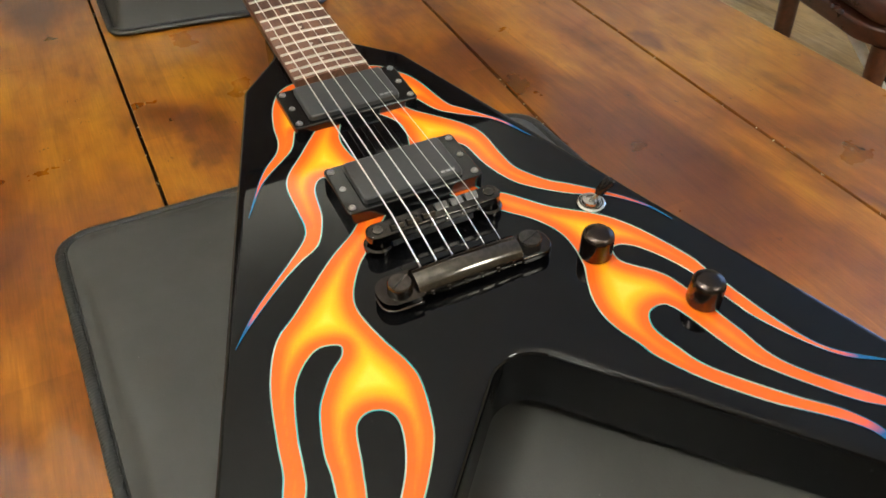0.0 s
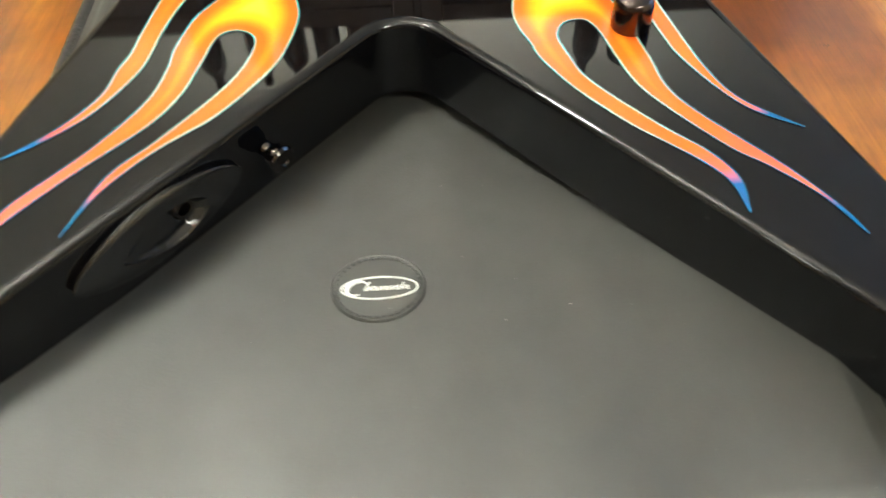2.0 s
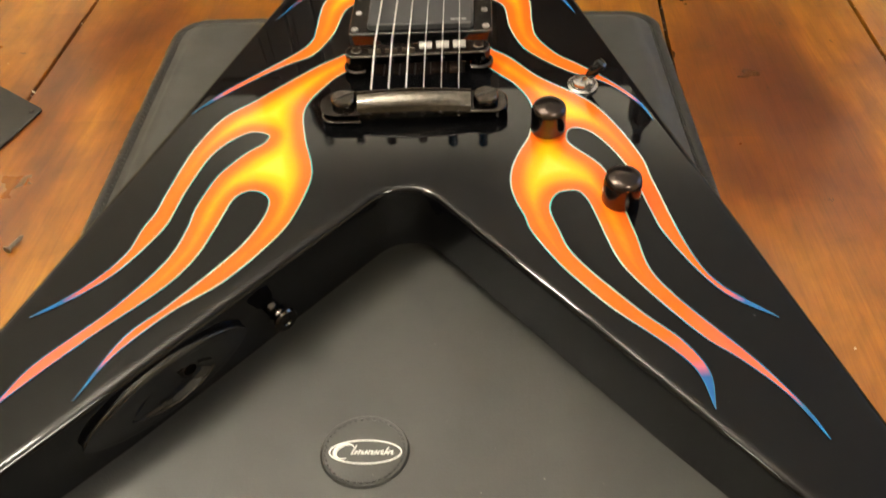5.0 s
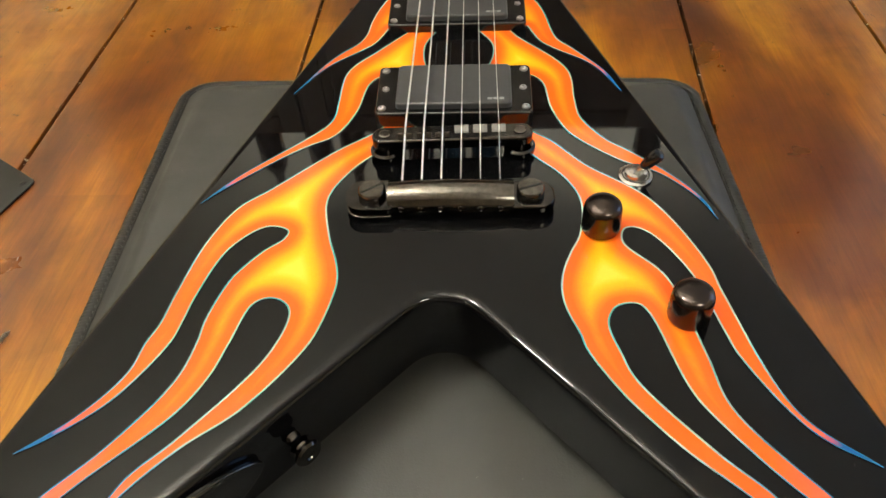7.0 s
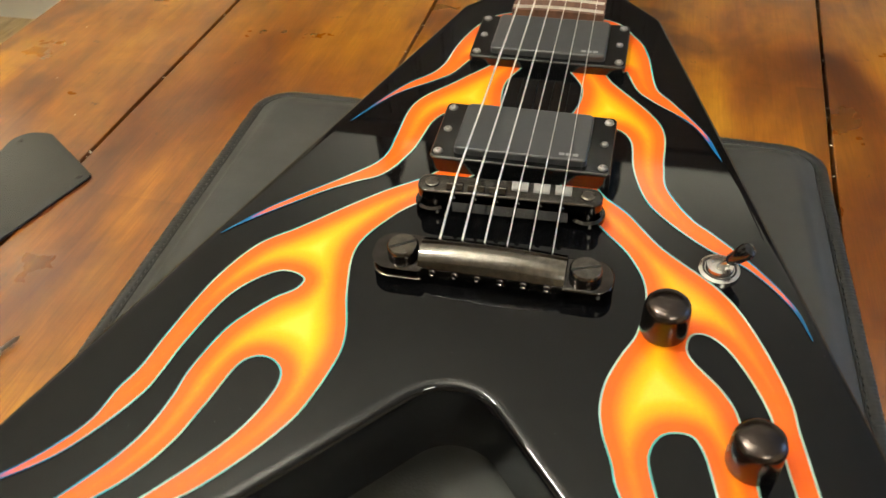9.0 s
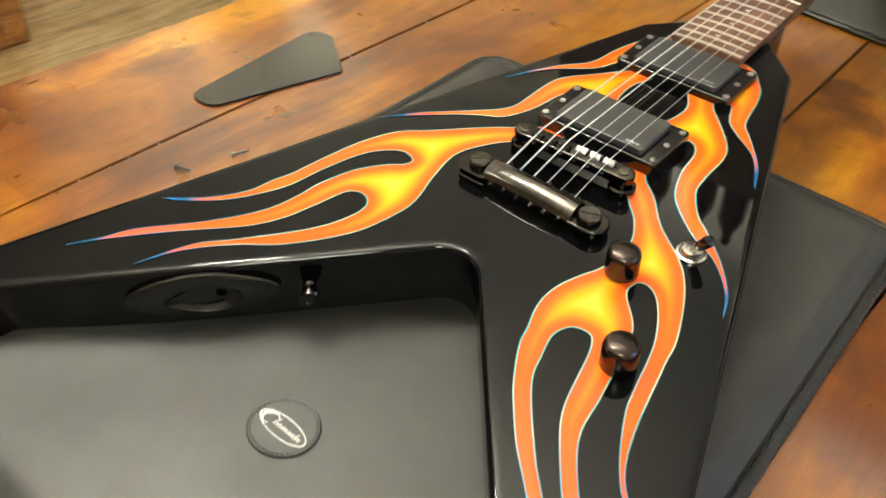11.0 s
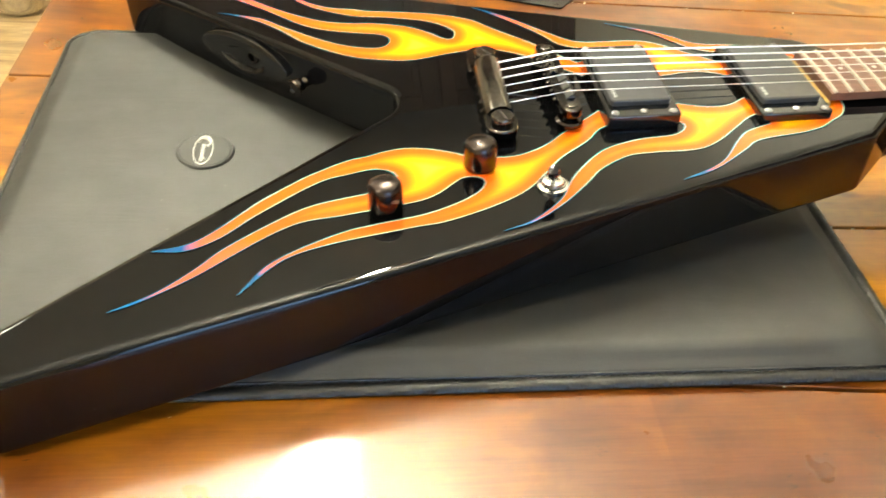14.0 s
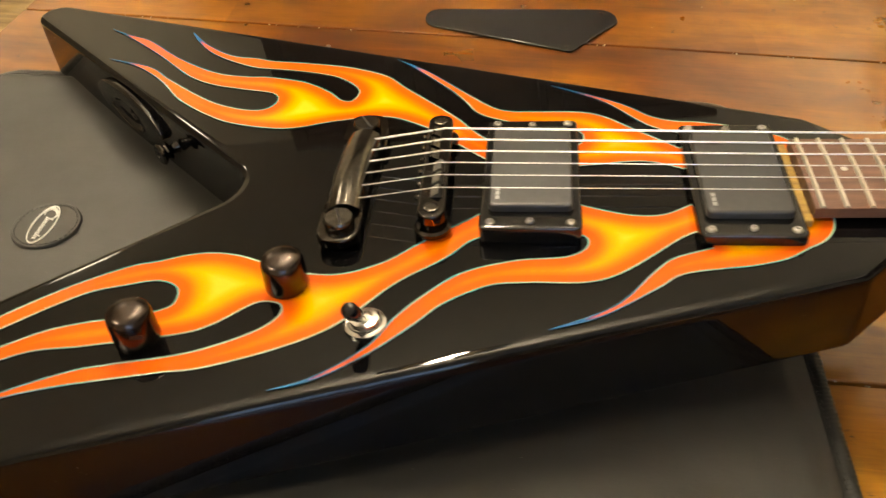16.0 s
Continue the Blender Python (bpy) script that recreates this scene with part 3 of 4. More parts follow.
for x in (-0.44, 0.44):
    for y in (-0.30, 1.07):
        part("leg", boxed(x - 0.04, x + 0.04, y - 0.04, y + 0.04, 0, 0.60, 0.008), TABLE_WOOD, table)


# crumbs caught in the joints
rnd = random.Random(11)
bm = bmesh.new()
for a, lean in CRACKS[1:-1]:
    for k in range(34):
        y = rnd.uniform(TY0 + 0.01, 0.75)
        r = rnd.choice((0.0003, 0.0004, 0.0005, 0.0008))
        turn = Matrix.Rotation(rnd.uniform(0, 3), 4, "Z") @ Matrix.Diagonal((1.6, 0.8, 0.7, 1))
        bmesh.ops.create_icosphere(bm, subdivisions=1, radius=r, matrix=Matrix.Translation((a + y * lean + rnd.uniform(-0.0012, 0.0012), y, 0.7496)) @ turn)
tagged(part("crumbs", bm, CRUMB), "pale crumbs caught in the table joints", "crumbs", kind="stuff")


# ---- chairs ----
def chair(label, at, wood, printed=False):
    """A kitchen chair with a crossed back that looks along its -x axis."""
    c = thing("chair", label, "chair", "chairs round the table", at=at)
    part("seat_frame", slab(fillet([(-0.21, -0.19, 0.10), (0.2, -0.2, 0.03), (0.2, 0.2, 0.03), (-0.21, 0.19, 0.10)], 10), 0.42, 0.4545, 0.006), wood, c)
    if printed:
        seat = part("seat", slab(fillet([(-0.22, -0.20, 0.13), (0.175, -0.18, 0.05), (0.175, 0.18, 0.05), (-0.22, 0.20, 0.13)], 12), 0.455, 0.499, 0.016, 5), SEAT_GREY, c, "dark grey seat border")
        part("seat_panel", slab(fillet([(-0.178, -0.158, 0.095), (0.14, -0.14, 0.04), (0.14, 0.14, 0.04), (-0.178, 0.158, 0.095)], 12), 0.496, 0.5025, 0.003, 3), CLOTH, seat, "cream printed cloth panel")
    else:
        part("seat", slab(fillet([(-0.195, -0.19, 0.07), (0.165, -0.17, 0.05), (0.165, 0.17, 0.05), (-0.195, 0.19, 0.07)], 10), 0.455, 0.492, 0.016, 5), wood, c)
    for x, y, h in ((-0.17, -0.15, 0.42), (-0.17, 0.15, 0.42), (0.18, -0.18, 0.42), (0.18, 0.18, 0.42)):
        part("leg", tube([(x, y, 0), (x, y, 0.04), (x, y, 0.05), (x, y, h)], [0.019, 0.021, 0.015, 0.021], 12), wood, c)
    for y in (-0.19, 0.19):
        part("post", tube([(0.19, y, 0.455), (0.21, y, 0.7), (0.25, y, 0.95)], [0.018, 0.018, 0.015], 10), wood, c)
    part("top_rail", slab(fillet([(0.225, -0.21, 0.008), (0.262, -0.21, 0.008), (0.285, 0, 0.3), (0.262, 0.21, 0.008), (0.225, 0.21, 0.008), (0.248, 0, 0.3)], 8), 0.86, 0.96, 0.01), wood, c)
    part("rail", tube([(0.2, -0.19, 0.56), (0.2, 0.19, 0.56)], 0.018, 10), wood, c)
    for y, lean in ((-0.125, 24), (-0.115, -24), (0.115, 24), (0.125, -24)):
        part("slat", boxed(-0.007, 0.007, -0.024, 0.024, -0.19, 0.19, 0.004), wood, c).matrix_basis = pose(0.222 + lean * 0.00032, y, 0.73, 0, 7.2, 0) @ pose(0, 0, 0, lean)
    return c


chair("dark cherry wood cross-back chair drawn away from the table", pose(1.36, 0.715, 0, 0, 0, -12), CHAIR_WOOD)
chair("dark wood chair with a printed cream seat", pose(-1.262, -0.245, 0, 0, 0, 180), CHAIR_WOOD, True)


# Made-up bar standing in for a pale slanted strip of unknown nature.
leaning = part("bar", tube([(1.1785, 0.7072, 0.421), (1.276, 0.668, 0.28), (1.459, 0.594, 0.013)], 0.011, 10), BAR_WHITE)
tagged(leaning, "made-up slim pale bar slanting under the chair", "bar")
pot = part("pot", lathe([(0.030, 0.0), (0.046, 0.003), (0.058, 0.012), (0.064, 0.028), (0.066, 0.06), (0.066, 0.17), (0.068, 0.173), (0.066, 0.176), (0.063, 0.172), (0.062, 0.03), (0.03, 0.012)], 36), BRUSHED_STEEL)
pot.location = (-1.775, -0.945, 0.0005)
tagged(pot, "small round stainless steel pot on the floor", "pot")


# ---- leatherette cushions ----
def cushion(name, label, corners, height, radius, shoulder, welt, lift=0.0, tuck=0.0):
    """A flat padded cushion with a piped and stitched welt round its foot."""
    c = thing(name, label, "cushion", at=pose(0, 0, 0.75))
    def loop_at(d):
        """The outline set in by d, less along the front side, where the edge is tucked under."""
        r = max(radius - d * 0.8, 0.006)
        set_in = inset([Vector(q) for q in corners], d)
        for q in set_in[:2]:
            q.y -= tuck * min(d, 0.0095)
        arc = fillet([(p.x, p.y, r) for p in set_in], 10)
        full = []
        for i, p in enumerate(arc):
            q = arc[(i + 1) % len(arc)]
            n = 36 if i % 11 == 10 else 1
            full += [p.lerp(q, k / n) for k in range(n)]
        return full

    def welt_at(p):
        """The welt climbs towards the back, most of all along the first side."""
        back = (p.y - corners[0][1]) / (corners[3][1] - corners[0][1])
        across = (p.x - corners[0][0]) / (corners[1][0] - corners[0][0])
        return welt + lift * max(0.0, min(1.0, back)) * (1 - 0.85 * max(0.0, min(1.0, across)) ** 4)

    loops = []
    prof = [(0.0098, lambda w: 0.0003), (0.0088, lambda w: w * 0.4), (0.0083, lambda w: w - 0.001), (0.0090, lambda w: w + 0.0004)]
    for run, rise in ((0.12, 0.13), (0.3, 0.33), (0.45, 0.50), (0.58, 0.65), (0.68, 0.765), (0.78, 0.865), (0.88, 0.94), (1.0, 0.985)):
        prof.append((0.0090 + shoulder * run, lambda w, f=rise: w + 0.0004 + max(0.0004, height - w - 0.0004) * f))
    reach = min(corners[1][0] - corners[0][0], corners[2][0] - corners[3][0], corners[3][1] - corners[0][1], corners[2][1] - corners[1][1]) / 2 - 0.008
    n = int((reach - shoulder - 0.02) / 0.012)
    prof += [(shoulder + 0.02 + (reach - shoulder - 0.02) * k / n, lambda w: height) for k in range(n + 1)]
    for d, rise in prof:
        loops.append([(p.x, p.y, rise(welt_at(p)) + (0.0021 * noise.noise(Vector((p.x * 24 + p.y * 4, p.y * 6, 2.0))) + 0.0003 * noise.noise(Vector((p.x * 40, p.y * 40, 5.0))) if d > shoulder else 0)) for p in loop_at(d)])
    bm = bmesh.new()
    rings(bm, loops)
    part("padding", bm, VINYL, c)
    def dense(line, step):
        out = []
        for p, q in zip(line, line[1:] + line[:1]):
            n = max(1, round((q - p).length / step))
            out += [p.lerp(q, k / n) for k in range(n)]
        return out

    def roll(line, wide, tall, drop, ribs, rough, n):
        """A cord laid along a closed line, with slanting ribs."""
        bm = bmesh.new()
        loops = []
        for i, p in enumerate(line):
            t = (line[(i + 1) % len(line)] - line[i - 1]).normalized()
            side = Vector((t.y, -t.x, 0))
            near = max(0.0, min(1.0, (p.y - corners[0][1] - 0.004) / 0.016))
            w = wide * (1 - tuck * 0.8 * (1 - near))
            ring = []
            for k in range(n):
                a = 2 * math.pi * k / n
                r = 1 + ribs * math.sin(i * 1.9 + a * 1.5) + rough * noise.noise(Vector((i * 0.33, a, 0)))
                ring.append(Vector((p.x, p.y, welt_at(p) - drop)) + side * (w * r * math.cos(a)) + Vector((0, 0, tall * r * math.sin(a))))
            loops.append(ring)
        loops.append(loops[0])
        rings(bm, loops, False, False)
        return bm

    part("piping", roll(dense(loop_at(0.0043), 0.0008), 0.0043, 0.0030, 0.0020, 0.06, 0.08, 10), PIPING, c, "ribbed edge piping")
    part("seam_bead", roll(dense(loop_at(0.0086), 0.0016), 0.0007, 0.0007, -0.0005, 0.0, 0.25, 6), PIPING, c, "thin glossy seam bead")
    bm = bmesh.new()
    seam = loop_at(0.0072)
    for a, b in zip(seam, seam[1:] + seam[:1]):
        n = max(1, round((b - a).length / 0.0042))
        d = (b - a).normalized()
        for k in range(n):
            q = a.lerp(b, (k + 0.5) / n)
            m = Matrix.Translation((q.x, q.y, welt_at(q) + 0.0002)) @ Matrix.Rotation(math.atan2(d.y, d.x) + 0.35, 4, "Z") @ Matrix.Diagonal((0.0014, 0.0006, 0.0007, 1))
            bmesh.ops.create_icosphere(bm, subdivisions=1, radius=1, matrix=m)
    tagged(part("stitching", bm, THREAD, c, smooth=True), kind="stuff")
    return c


pad = cushion("case_cushion", "black leatherette padded guitar case on the table", ((-0.208, -0.328), (0.193, -0.3205), (0.183, 0.239), (-0.225, 0.243)), 0.0140, 0.027, 0.0165, 0.0052, 0.0035, 0.55)
rest = cushion("neck_cushion", "black leatherette padded rest under the guitar neck", ((-0.130, 0.588), (0.115, 0.551), (0.115, 0.88), (-0.128, 0.88)), 0.060, 0.022, 0.022, 0.0056)

# ---- oval badge on the cushion ----
badge = thing("badge", "oval stitched black badge with a silver emblem", "badge", at=pose(-0.017, -0.1986, 0.7648))


def ellipse_ring(rx, ry, w, z0, z1, n=48):
    bm = bmesh.new()
    lo = [(rx - w, ry - w, z0), (rx, ry, z0), (rx, ry, z1), (rx - w, ry - w, z1), (rx - w, ry - w, z0)]
    rings(bm, [circle(b, z, n, rx=a) for a, b, z in lo], False, False)
    return bm


bm = bmesh.new()
rings(bm, [circle(b, z, 48, rx=a) for a, b, z in ((0.0210, 0.0196, 0), (0.0208, 0.0194, 0.0009), (0.0202, 0.0188, 0.0014), (0.0195, 0.0181, 0.0011), (0.0187, 0.0173, 0.0009), (0.0181, 0.0167, 0.0011))])
part("patch", bm, VINYL, badge).location = (-0.0005, 0.0012, 0)
for k in range(40):
    a = 2 * math.pi * k / 40
    if not k:
        bm = bmesh.new()
        bmesh.ops.create_icosphere(bm, subdivisions=1, radius=1, matrix=Matrix.Diagonal((0.0007, 0.0011, 0.0006, 1)))
        st = part("stitch", bm, PIPING, badge, smooth=True)
        st.matrix_local = pose(0.0181, 0.0012, 0.0013)
    else:
        share(st, badge, pose(0.0186 * math.cos(a) - 0.0005, 0.0172 * math.sin(a) + 0.0012, 0.0013, 0, 0, math.degrees(a)))
part("emblem_ring", ellipse_ring(0.0172, 0.0066, 0.00062, 0.0012, 0.0019), PRINT_WHITE, badge, "silver oval line")
curl = [math.radians(35 + 22 * k) for k in range(13)]
bm = tube([(-0.0098 + 0.0044 * math.cos(a) + 0.0012 * math.sin(a), 0.0002 + 0.0040 * math.sin(a), 0.0016) for a in curl], [0.0003 + 0.0009 * math.sin(math.pi * k / 12) ** 2 for k in range(13)], 6)
part("emblem_curve", bm, PRINT_WHITE, badge, "silver curl")
bm = bmesh.new()
for k in range(13):
    x, h = -0.0060 + k * 0.00155, (0.0050, 0.0022, 0.0024, 0.0020, 0.0024, 0.0022, 0.0021, 0.0023, 0.0020, 0.0024, 0.0040, 0.0022, 0.0021)[k]
    box(bm, x - 0.00033, x + 0.00033, -0.0013, -0.0013 + h, 0.0012, 0.0018, 0.0001, 1)
    box(bm, x + 0.00036, x + 0.0011, -0.0013 + (k % 3) * 0.0008, -0.0008 + (k % 3) * 0.0008, 0.0012, 0.00175, 0.0001, 1)
for v in bm.verts:
    v.co.x += v.co.y * 0.45
part("emblem_bar", bm, PRINT_WHITE, badge, "silver unreadable bars")

# ---- loose cover plate and screws on the table ----
plate = thing("cover_plate", "loose dark plastic control cover plate on the table", "plate", at=pose(0, 0, 0.7502))
part("plate", slab(fillet([(-0.335, -0.009, 0.015), (-0.302, 0.118, 0.005), (-0.362, 0.161, 0.010), (-0.388, 0.158, 0.016), (-0.365, -0.009, 0.015)], 8), 0, 0.0022, 0.0005), PLATE_PLASTIC, plate)


def screw_head(r, z0, z1):
    return lathe([(r * 0.95, z0), (r, z0 + (z1 - z0) * 0.3), (r * 0.85, z0 + (z1 - z0) * 0.8), (r * 0.5, z1), (r * 0.3, z1 - 0.0002), (r * 0.12, z1 - 0.0008)], 14)


for x, y in ((-0.350, -0.003), (-0.310, 0.114), (-0.378, 0.147)):
    part("hole_rim", screw_head(0.0024, 0.0021, 0.0025), BLACK_CHROME, plate).location = (x, y, 0)


def loose_screw(x, y, turn):
    s = thing("screw", "small dark metal screw lying on the table", "screw", "loose screws", at=pose(x, y, 0.7528, 0, 90, turn))
    part("head", lathe([(0.0026, -0.0065), (0.0026, -0.0055), (0.0012, -0.0045)], 12), SCREW_STEEL, s)
    prof = [(0.0012, -0.0045)]
    for k in range(9):
        prof += [(0.0014, -0.004 + k * 0.0012), (0.0009, -0.0034 + k * 0.0012)]
    prof.append((0.0002, 0.0085))
    part("shank", lathe(prof, 10), SCREW_STEEL, s)


loose_screw(-0.260, -0.0365, 70)
loose_screw(-0.274, -0.0805, 20)

# ---- the guitar ----
ZT, ZB = 0.840, 0.794
guitar = thing("electric_guitar", "black V-shaped electric guitar with painted orange flames on its cushion", "guitar", at=GUITAR)
OUTLINE = fillet([(0.027, 0.300, 0), (0.027, 0.272, 0.02), (0.0632, 0.234, 0.014), (0.2452, -0.3310, 0.0158), (-0.0027, -0.0520, 0.023), (-0.2495, -0.3225, 0.0140), (-0.0629, 0.234, 0.014), (-0.027, 0.272, 0.02), (-0.027, 0.300, 0)], 16)
OUTLINE = list(reversed(OUTLINE))


def rolled_slab(outline, z0, z1, edge):
    """The body: flat top that rolls off gently over a few millimetres before the rounded rim."""
    bm = bmesh.new()
    rim = [(edge * (1 - math.sin(a)), z0 + edge * (1 - math.cos(a))) for a in [math.pi / 2 * k / 5 for k in range(6)]]
    rim += [(0, z0 + edge + 0.0012), (0, z1 - edge - 0.0024)]
    reach = 0.0062
    roll_off, z, u = [(reach, z1)], z1, reach
    for k in range(1, 9):
        tilt = radians(8) * ((k - 0.5) / 8) ** 1.4
        u -= (reach - edge) / 8
        z -= (reach - edge) / 8 * math.tan(tilt)
        roll_off.append((u, z))
    for k in range(1, 8):
        a = math.pi / 2 * k / 7.6
        rim.append((edge * (1 - math.cos(a)), z - edge + edge * math.sin(a)))
    rim += list(reversed(roll_off))
    rings(bm, [[(p.x, p.y, h) for p in inset(outline, d)] for d, h in rim])
    return bm


body = part("body", rolled_slab(OUTLINE, ZB, ZT, 0.0038), LACQUER, guitar, "gloss black lacquered V body")


def flame(segments, tips):
    """One painted flame and its pinstripe, from the curves of its rim; straight runs lie under the hardware."""
    curves = []
    for s in segments:
        pts = [(x / 1000, y / 1000) for x, y in s]
        curves.append(spline(pts) if len(pts) > 2 else [Vector(p) for p in pts])
    rim = []
    for c in curves:
        rim += c[:-1]
    tip_pts = [Vector((x / 1000, y / 1000)) for x, y in tips]
    rim_a = np.array([(p.x, p.y) for p in rim])
    nxt = np.roll(rim_a, -1, 0)
    striped = np.concatenate([np.full(len(c) - 1, len(s) > 2) for c, s in zip(curves, segments)])
    lo, hi = rim_a.min(0), rim_a.max(0)
    g = 0.0022
    inner = []
    for ix in range(int((hi[0] - lo[0]) / g) + 1):
        for iy in range(int((hi[1] - lo[1]) / g) + 1):
            q = np.array((lo[0] + (ix + 0.5 * (iy % 2)) * g, lo[1] + iy * g))
            cross = ((rim_a[:, 1] > q[1]) != (nxt[:, 1] > q[1])) & (q[0] < (nxt[:, 0] - rim_a[:, 0]) * (q[1] - rim_a[:, 1]) / (nxt[:, 1] - rim_a[:, 1] + 1e-12) + rim_a[:, 0])
            if cross.sum() % 2 and ((rim_a - q) ** 2).sum(1).min() > 0.0009**2:
                inner.append(Vector(q))
    n = len(rim)
    verts, _, faces, *_ = delaunay_2d_cdt(rim + inner, [(i, (i + 1) % n) for i in range(n)], [], 1, 1e-6)
    me = bpy.data.meshes.new("flame")
    me.from_pydata([(v.x, v.y, ZT + 0.00025) for v in verts], [], [tuple(fc) for fc in faces])
    ea = me.attributes.new("edge", "FLOAT", "POINT")
    ta = me.attributes.new("tip", "FLOAT", "POINT")
    rs = rim_a[striped]
    for i, v in enumerate(verts):
        d = float(np.sqrt(((rs - np.array((v.x, v.y))) ** 2).sum(1).min()))
        ea.data[i].value = min(1.0, d / 0.0180)
        ta.data[i].value = min(1.0, min((v - t).length for t in tip_pts) / 0.1)
    me.materials.append(FLAME)
    if me.polygons and me.polygons[0].normal.z < 0:
        me.flip_normals()
    ob = new("flame", me)
    ob.parent = body
    ob["label"] = "airbrushed orange and yellow flame with blue tips"
    bm = bmesh.new()
    lay = bm.verts.layers.float.new("tip")
    for c, s in zip(curves, segments):
        if len(s) < 3:
            continue
        prev = None
        for i, p in enumerate(c):
            d = (c[min(i + 1, len(c) - 1)] - c[max(i - 1, 0)]).normalized()
            w = Vector((-d.y, d.x)) * (0.00020 + 0.00024 * min(1.0, min((p - t).length for t in tip_pts) / 0.06))
            pair = [bm.verts.new((q.x, q.y, ZT + 0.0005)) for q in (p + w, p - w)]
            for v in pair:
                v[lay] = min(1.0, min((p - t).length for t in tip_pts) / 0.1)
            if prev:
                fc = bm.faces.new((prev[0], prev[1], pair[1], pair[0]))
            prev = pair
    bmesh.ops.recalc_face_normals(bm, faces=bm.faces)
    part("pinstripe", bm, STRIPE, body, "thin teal pinstripe")


LOW_BASS_A = ((-40, 66.5), (-47.4, 59.1), (-64.5, 45.7), (-98, 13.1), (-112.5, -0.5), (-124, -25.1), (-131.7, -60.3), (-134.7, -79), (-138.5, -89.9), (-142.2, -106.7), (-157.8, -128.9), (-178.7, -147))
LOW_BASS_B = ((-178.7, -147), (-167.2, -140), (-145.4, -120.8), (-127.2, -89.4), (-124.7, -78.4), (-121.9, -61.9), (-111.5, -29.9), (-94.7, -14.9), (-83.5, -18.2), (-84.8, -24), (-93.2, -31.9), (-101.7, -42.8), (-106.9, -51.7), (-113.6, -76.2), (-114.6, -89.3), (-119.5, -110.5), (-139.1, -142), (-168.1, -175.9), (-175.9, -191.6), (-186.6, -209.2))
LOW_BASS_C = ((-186.6, -209.2), (-174.2, -192.4), (-146.9, -160.4), (-115.1, -126.7), (-105.1, -108.5), (-99.9, -90.4), (-93.4, -67.4), (-87.4, -63.3), (-80.4, -64.3), (-75.5, -69.1), (-74.5, -77.1), (-82.3, -100.2), (-111.8, -140), (-128.6, -159), (-142.1, -193.1))
LOW_BASS_D = ((-142.1, -193.1), (-130.9, -169.4), (-110.5, -145.1), (-87.2, -125), (-64.2, -92.8), (-58.9, -78.8), (-54.4, -54.1), (-56, -41.9), (-61.7, -23.3), (-66.2, 1.3), (-64, 12.8), (-52.9, 32.1), (-45.1, 40.8), (-22, 66))
LOW_BASS_E = ((-22, 66), (-40, 66.5))
LOW_BASS = (LOW_BASS_A, LOW_BASS_B, LOW_BASS_C, LOW_BASS_D, LOW_BASS_E)
MID_BASS_A = ((-30, 168.2), (-48.3, 146.4), (-67, 121.9), (-69.7, 90.5), (-70.3, 76.9), (-73.9, 67.4), (-118.5, 23.1), (-134.2, 2.9))
MID_BASS_B = ((-134.2, 2.9), (-126.1, 12), (-93.7, 41.4), (-81.1, 50.5), (-68.8, 58.4), (-58.4, 79.5), (-53.1, 107.2), (-47.9, 115), (-43.2, 116.3), (-38.3, 115), (-35, 111.5), (-34, 107))
MID_BASS_C = ((-34, 107), (-14.8, 107))
MID_BASS_D = ((-14.8, 107), (-16.6, 112.2), (-18.4, 124.8), (-20.4, 135.3), (-20.2, 150.2), (-12.6, 168.3))
MID_BASS_E = ((-12.6, 168.3), (-30, 168.2))
MID_BASS = (MID_BASS_A, MID_BASS_B, MID_BASS_C, MID_BASS_D, MID_BASS_E)
HIGH_BASS_A = ((-22, 228), (-33, 225.5), (-41, 220), (-46.4, 212.3), (-52.3, 198.6), (-57.2, 179.5), (-59.2, 163.8), (-63.7, 153.4), (-74.5, 141.5), (-82.4, 130), (-98.7, 99.2))
HIGH_BASS_B = ((-98.7, 99.2), (-80.2, 128.4), (-60, 146.3), (-53.1, 153.5), (-45.1, 171.3))
HIGH_BASS_C = ((-45.1, 171.3), (-30, 171.3))
HIGH_BASS_D = ((-30, 171.3), (-22, 214))
HIGH_BASS_E = ((-22, 214), (-22, 228))
HIGH_BASS = (HIGH_BASS_A, HIGH_BASS_B, HIGH_BASS_C, HIGH_BASS_D, HIGH_BASS_E)
LOW_TREBLE_A = ((40, 66.5), (44.1, 60.7), (55.2, 51.2), (71.8, 31.1), (103, 3.1), (124.4, -42), (128.3, -62.3), (146.2, -126.4), (172.3, -151.1))
LOW_TREBLE_B = ((172.3, -151.1), (150.4, -136), (128.4, -97.7), (124.5, -83.6), (115.5, -48), (100.7, -22.6), (92.6, -17.5), (87.5, -18.8), (85.9, -28.3), (99.6, -44.9), (104.5, -53.4), (114.3, -97.4), (120, -124.9), (159.5, -177.2), (173.5, -200), (178.3, -211.9))
LOW_TREBLE_C = ((178.3, -211.9), (166.5, -190.8), (149.1, -171.8), (138.2, -162.4), (110, -125.8), (103.7, -113.2), (92.4, -72.7), (88.1, -67.5), (78.3, -69), (73.4, -78.7), (77.2, -96.2), (82.1, -110.2), (110.4, -146), (128, -164.1), (136.4, -180.2), (135.5, -198.1))
LOW_TREBLE_D = ((135.5, -198.1), (130.2, -177.5), (97.5, -143.9), (86.6, -131.3), (75.6, -117), (62.6, -94), (60.3, -85.3), (55.8, -73), (53.7, -61.5), (55, -48.4), (59.7, -34.9), (65.2, -22.4), (67.5, 2.9), (59.6, 21.7), (46, 37.3), (22, 66))
LOW_TREBLE_E = ((22, 66), (40, 66.5))
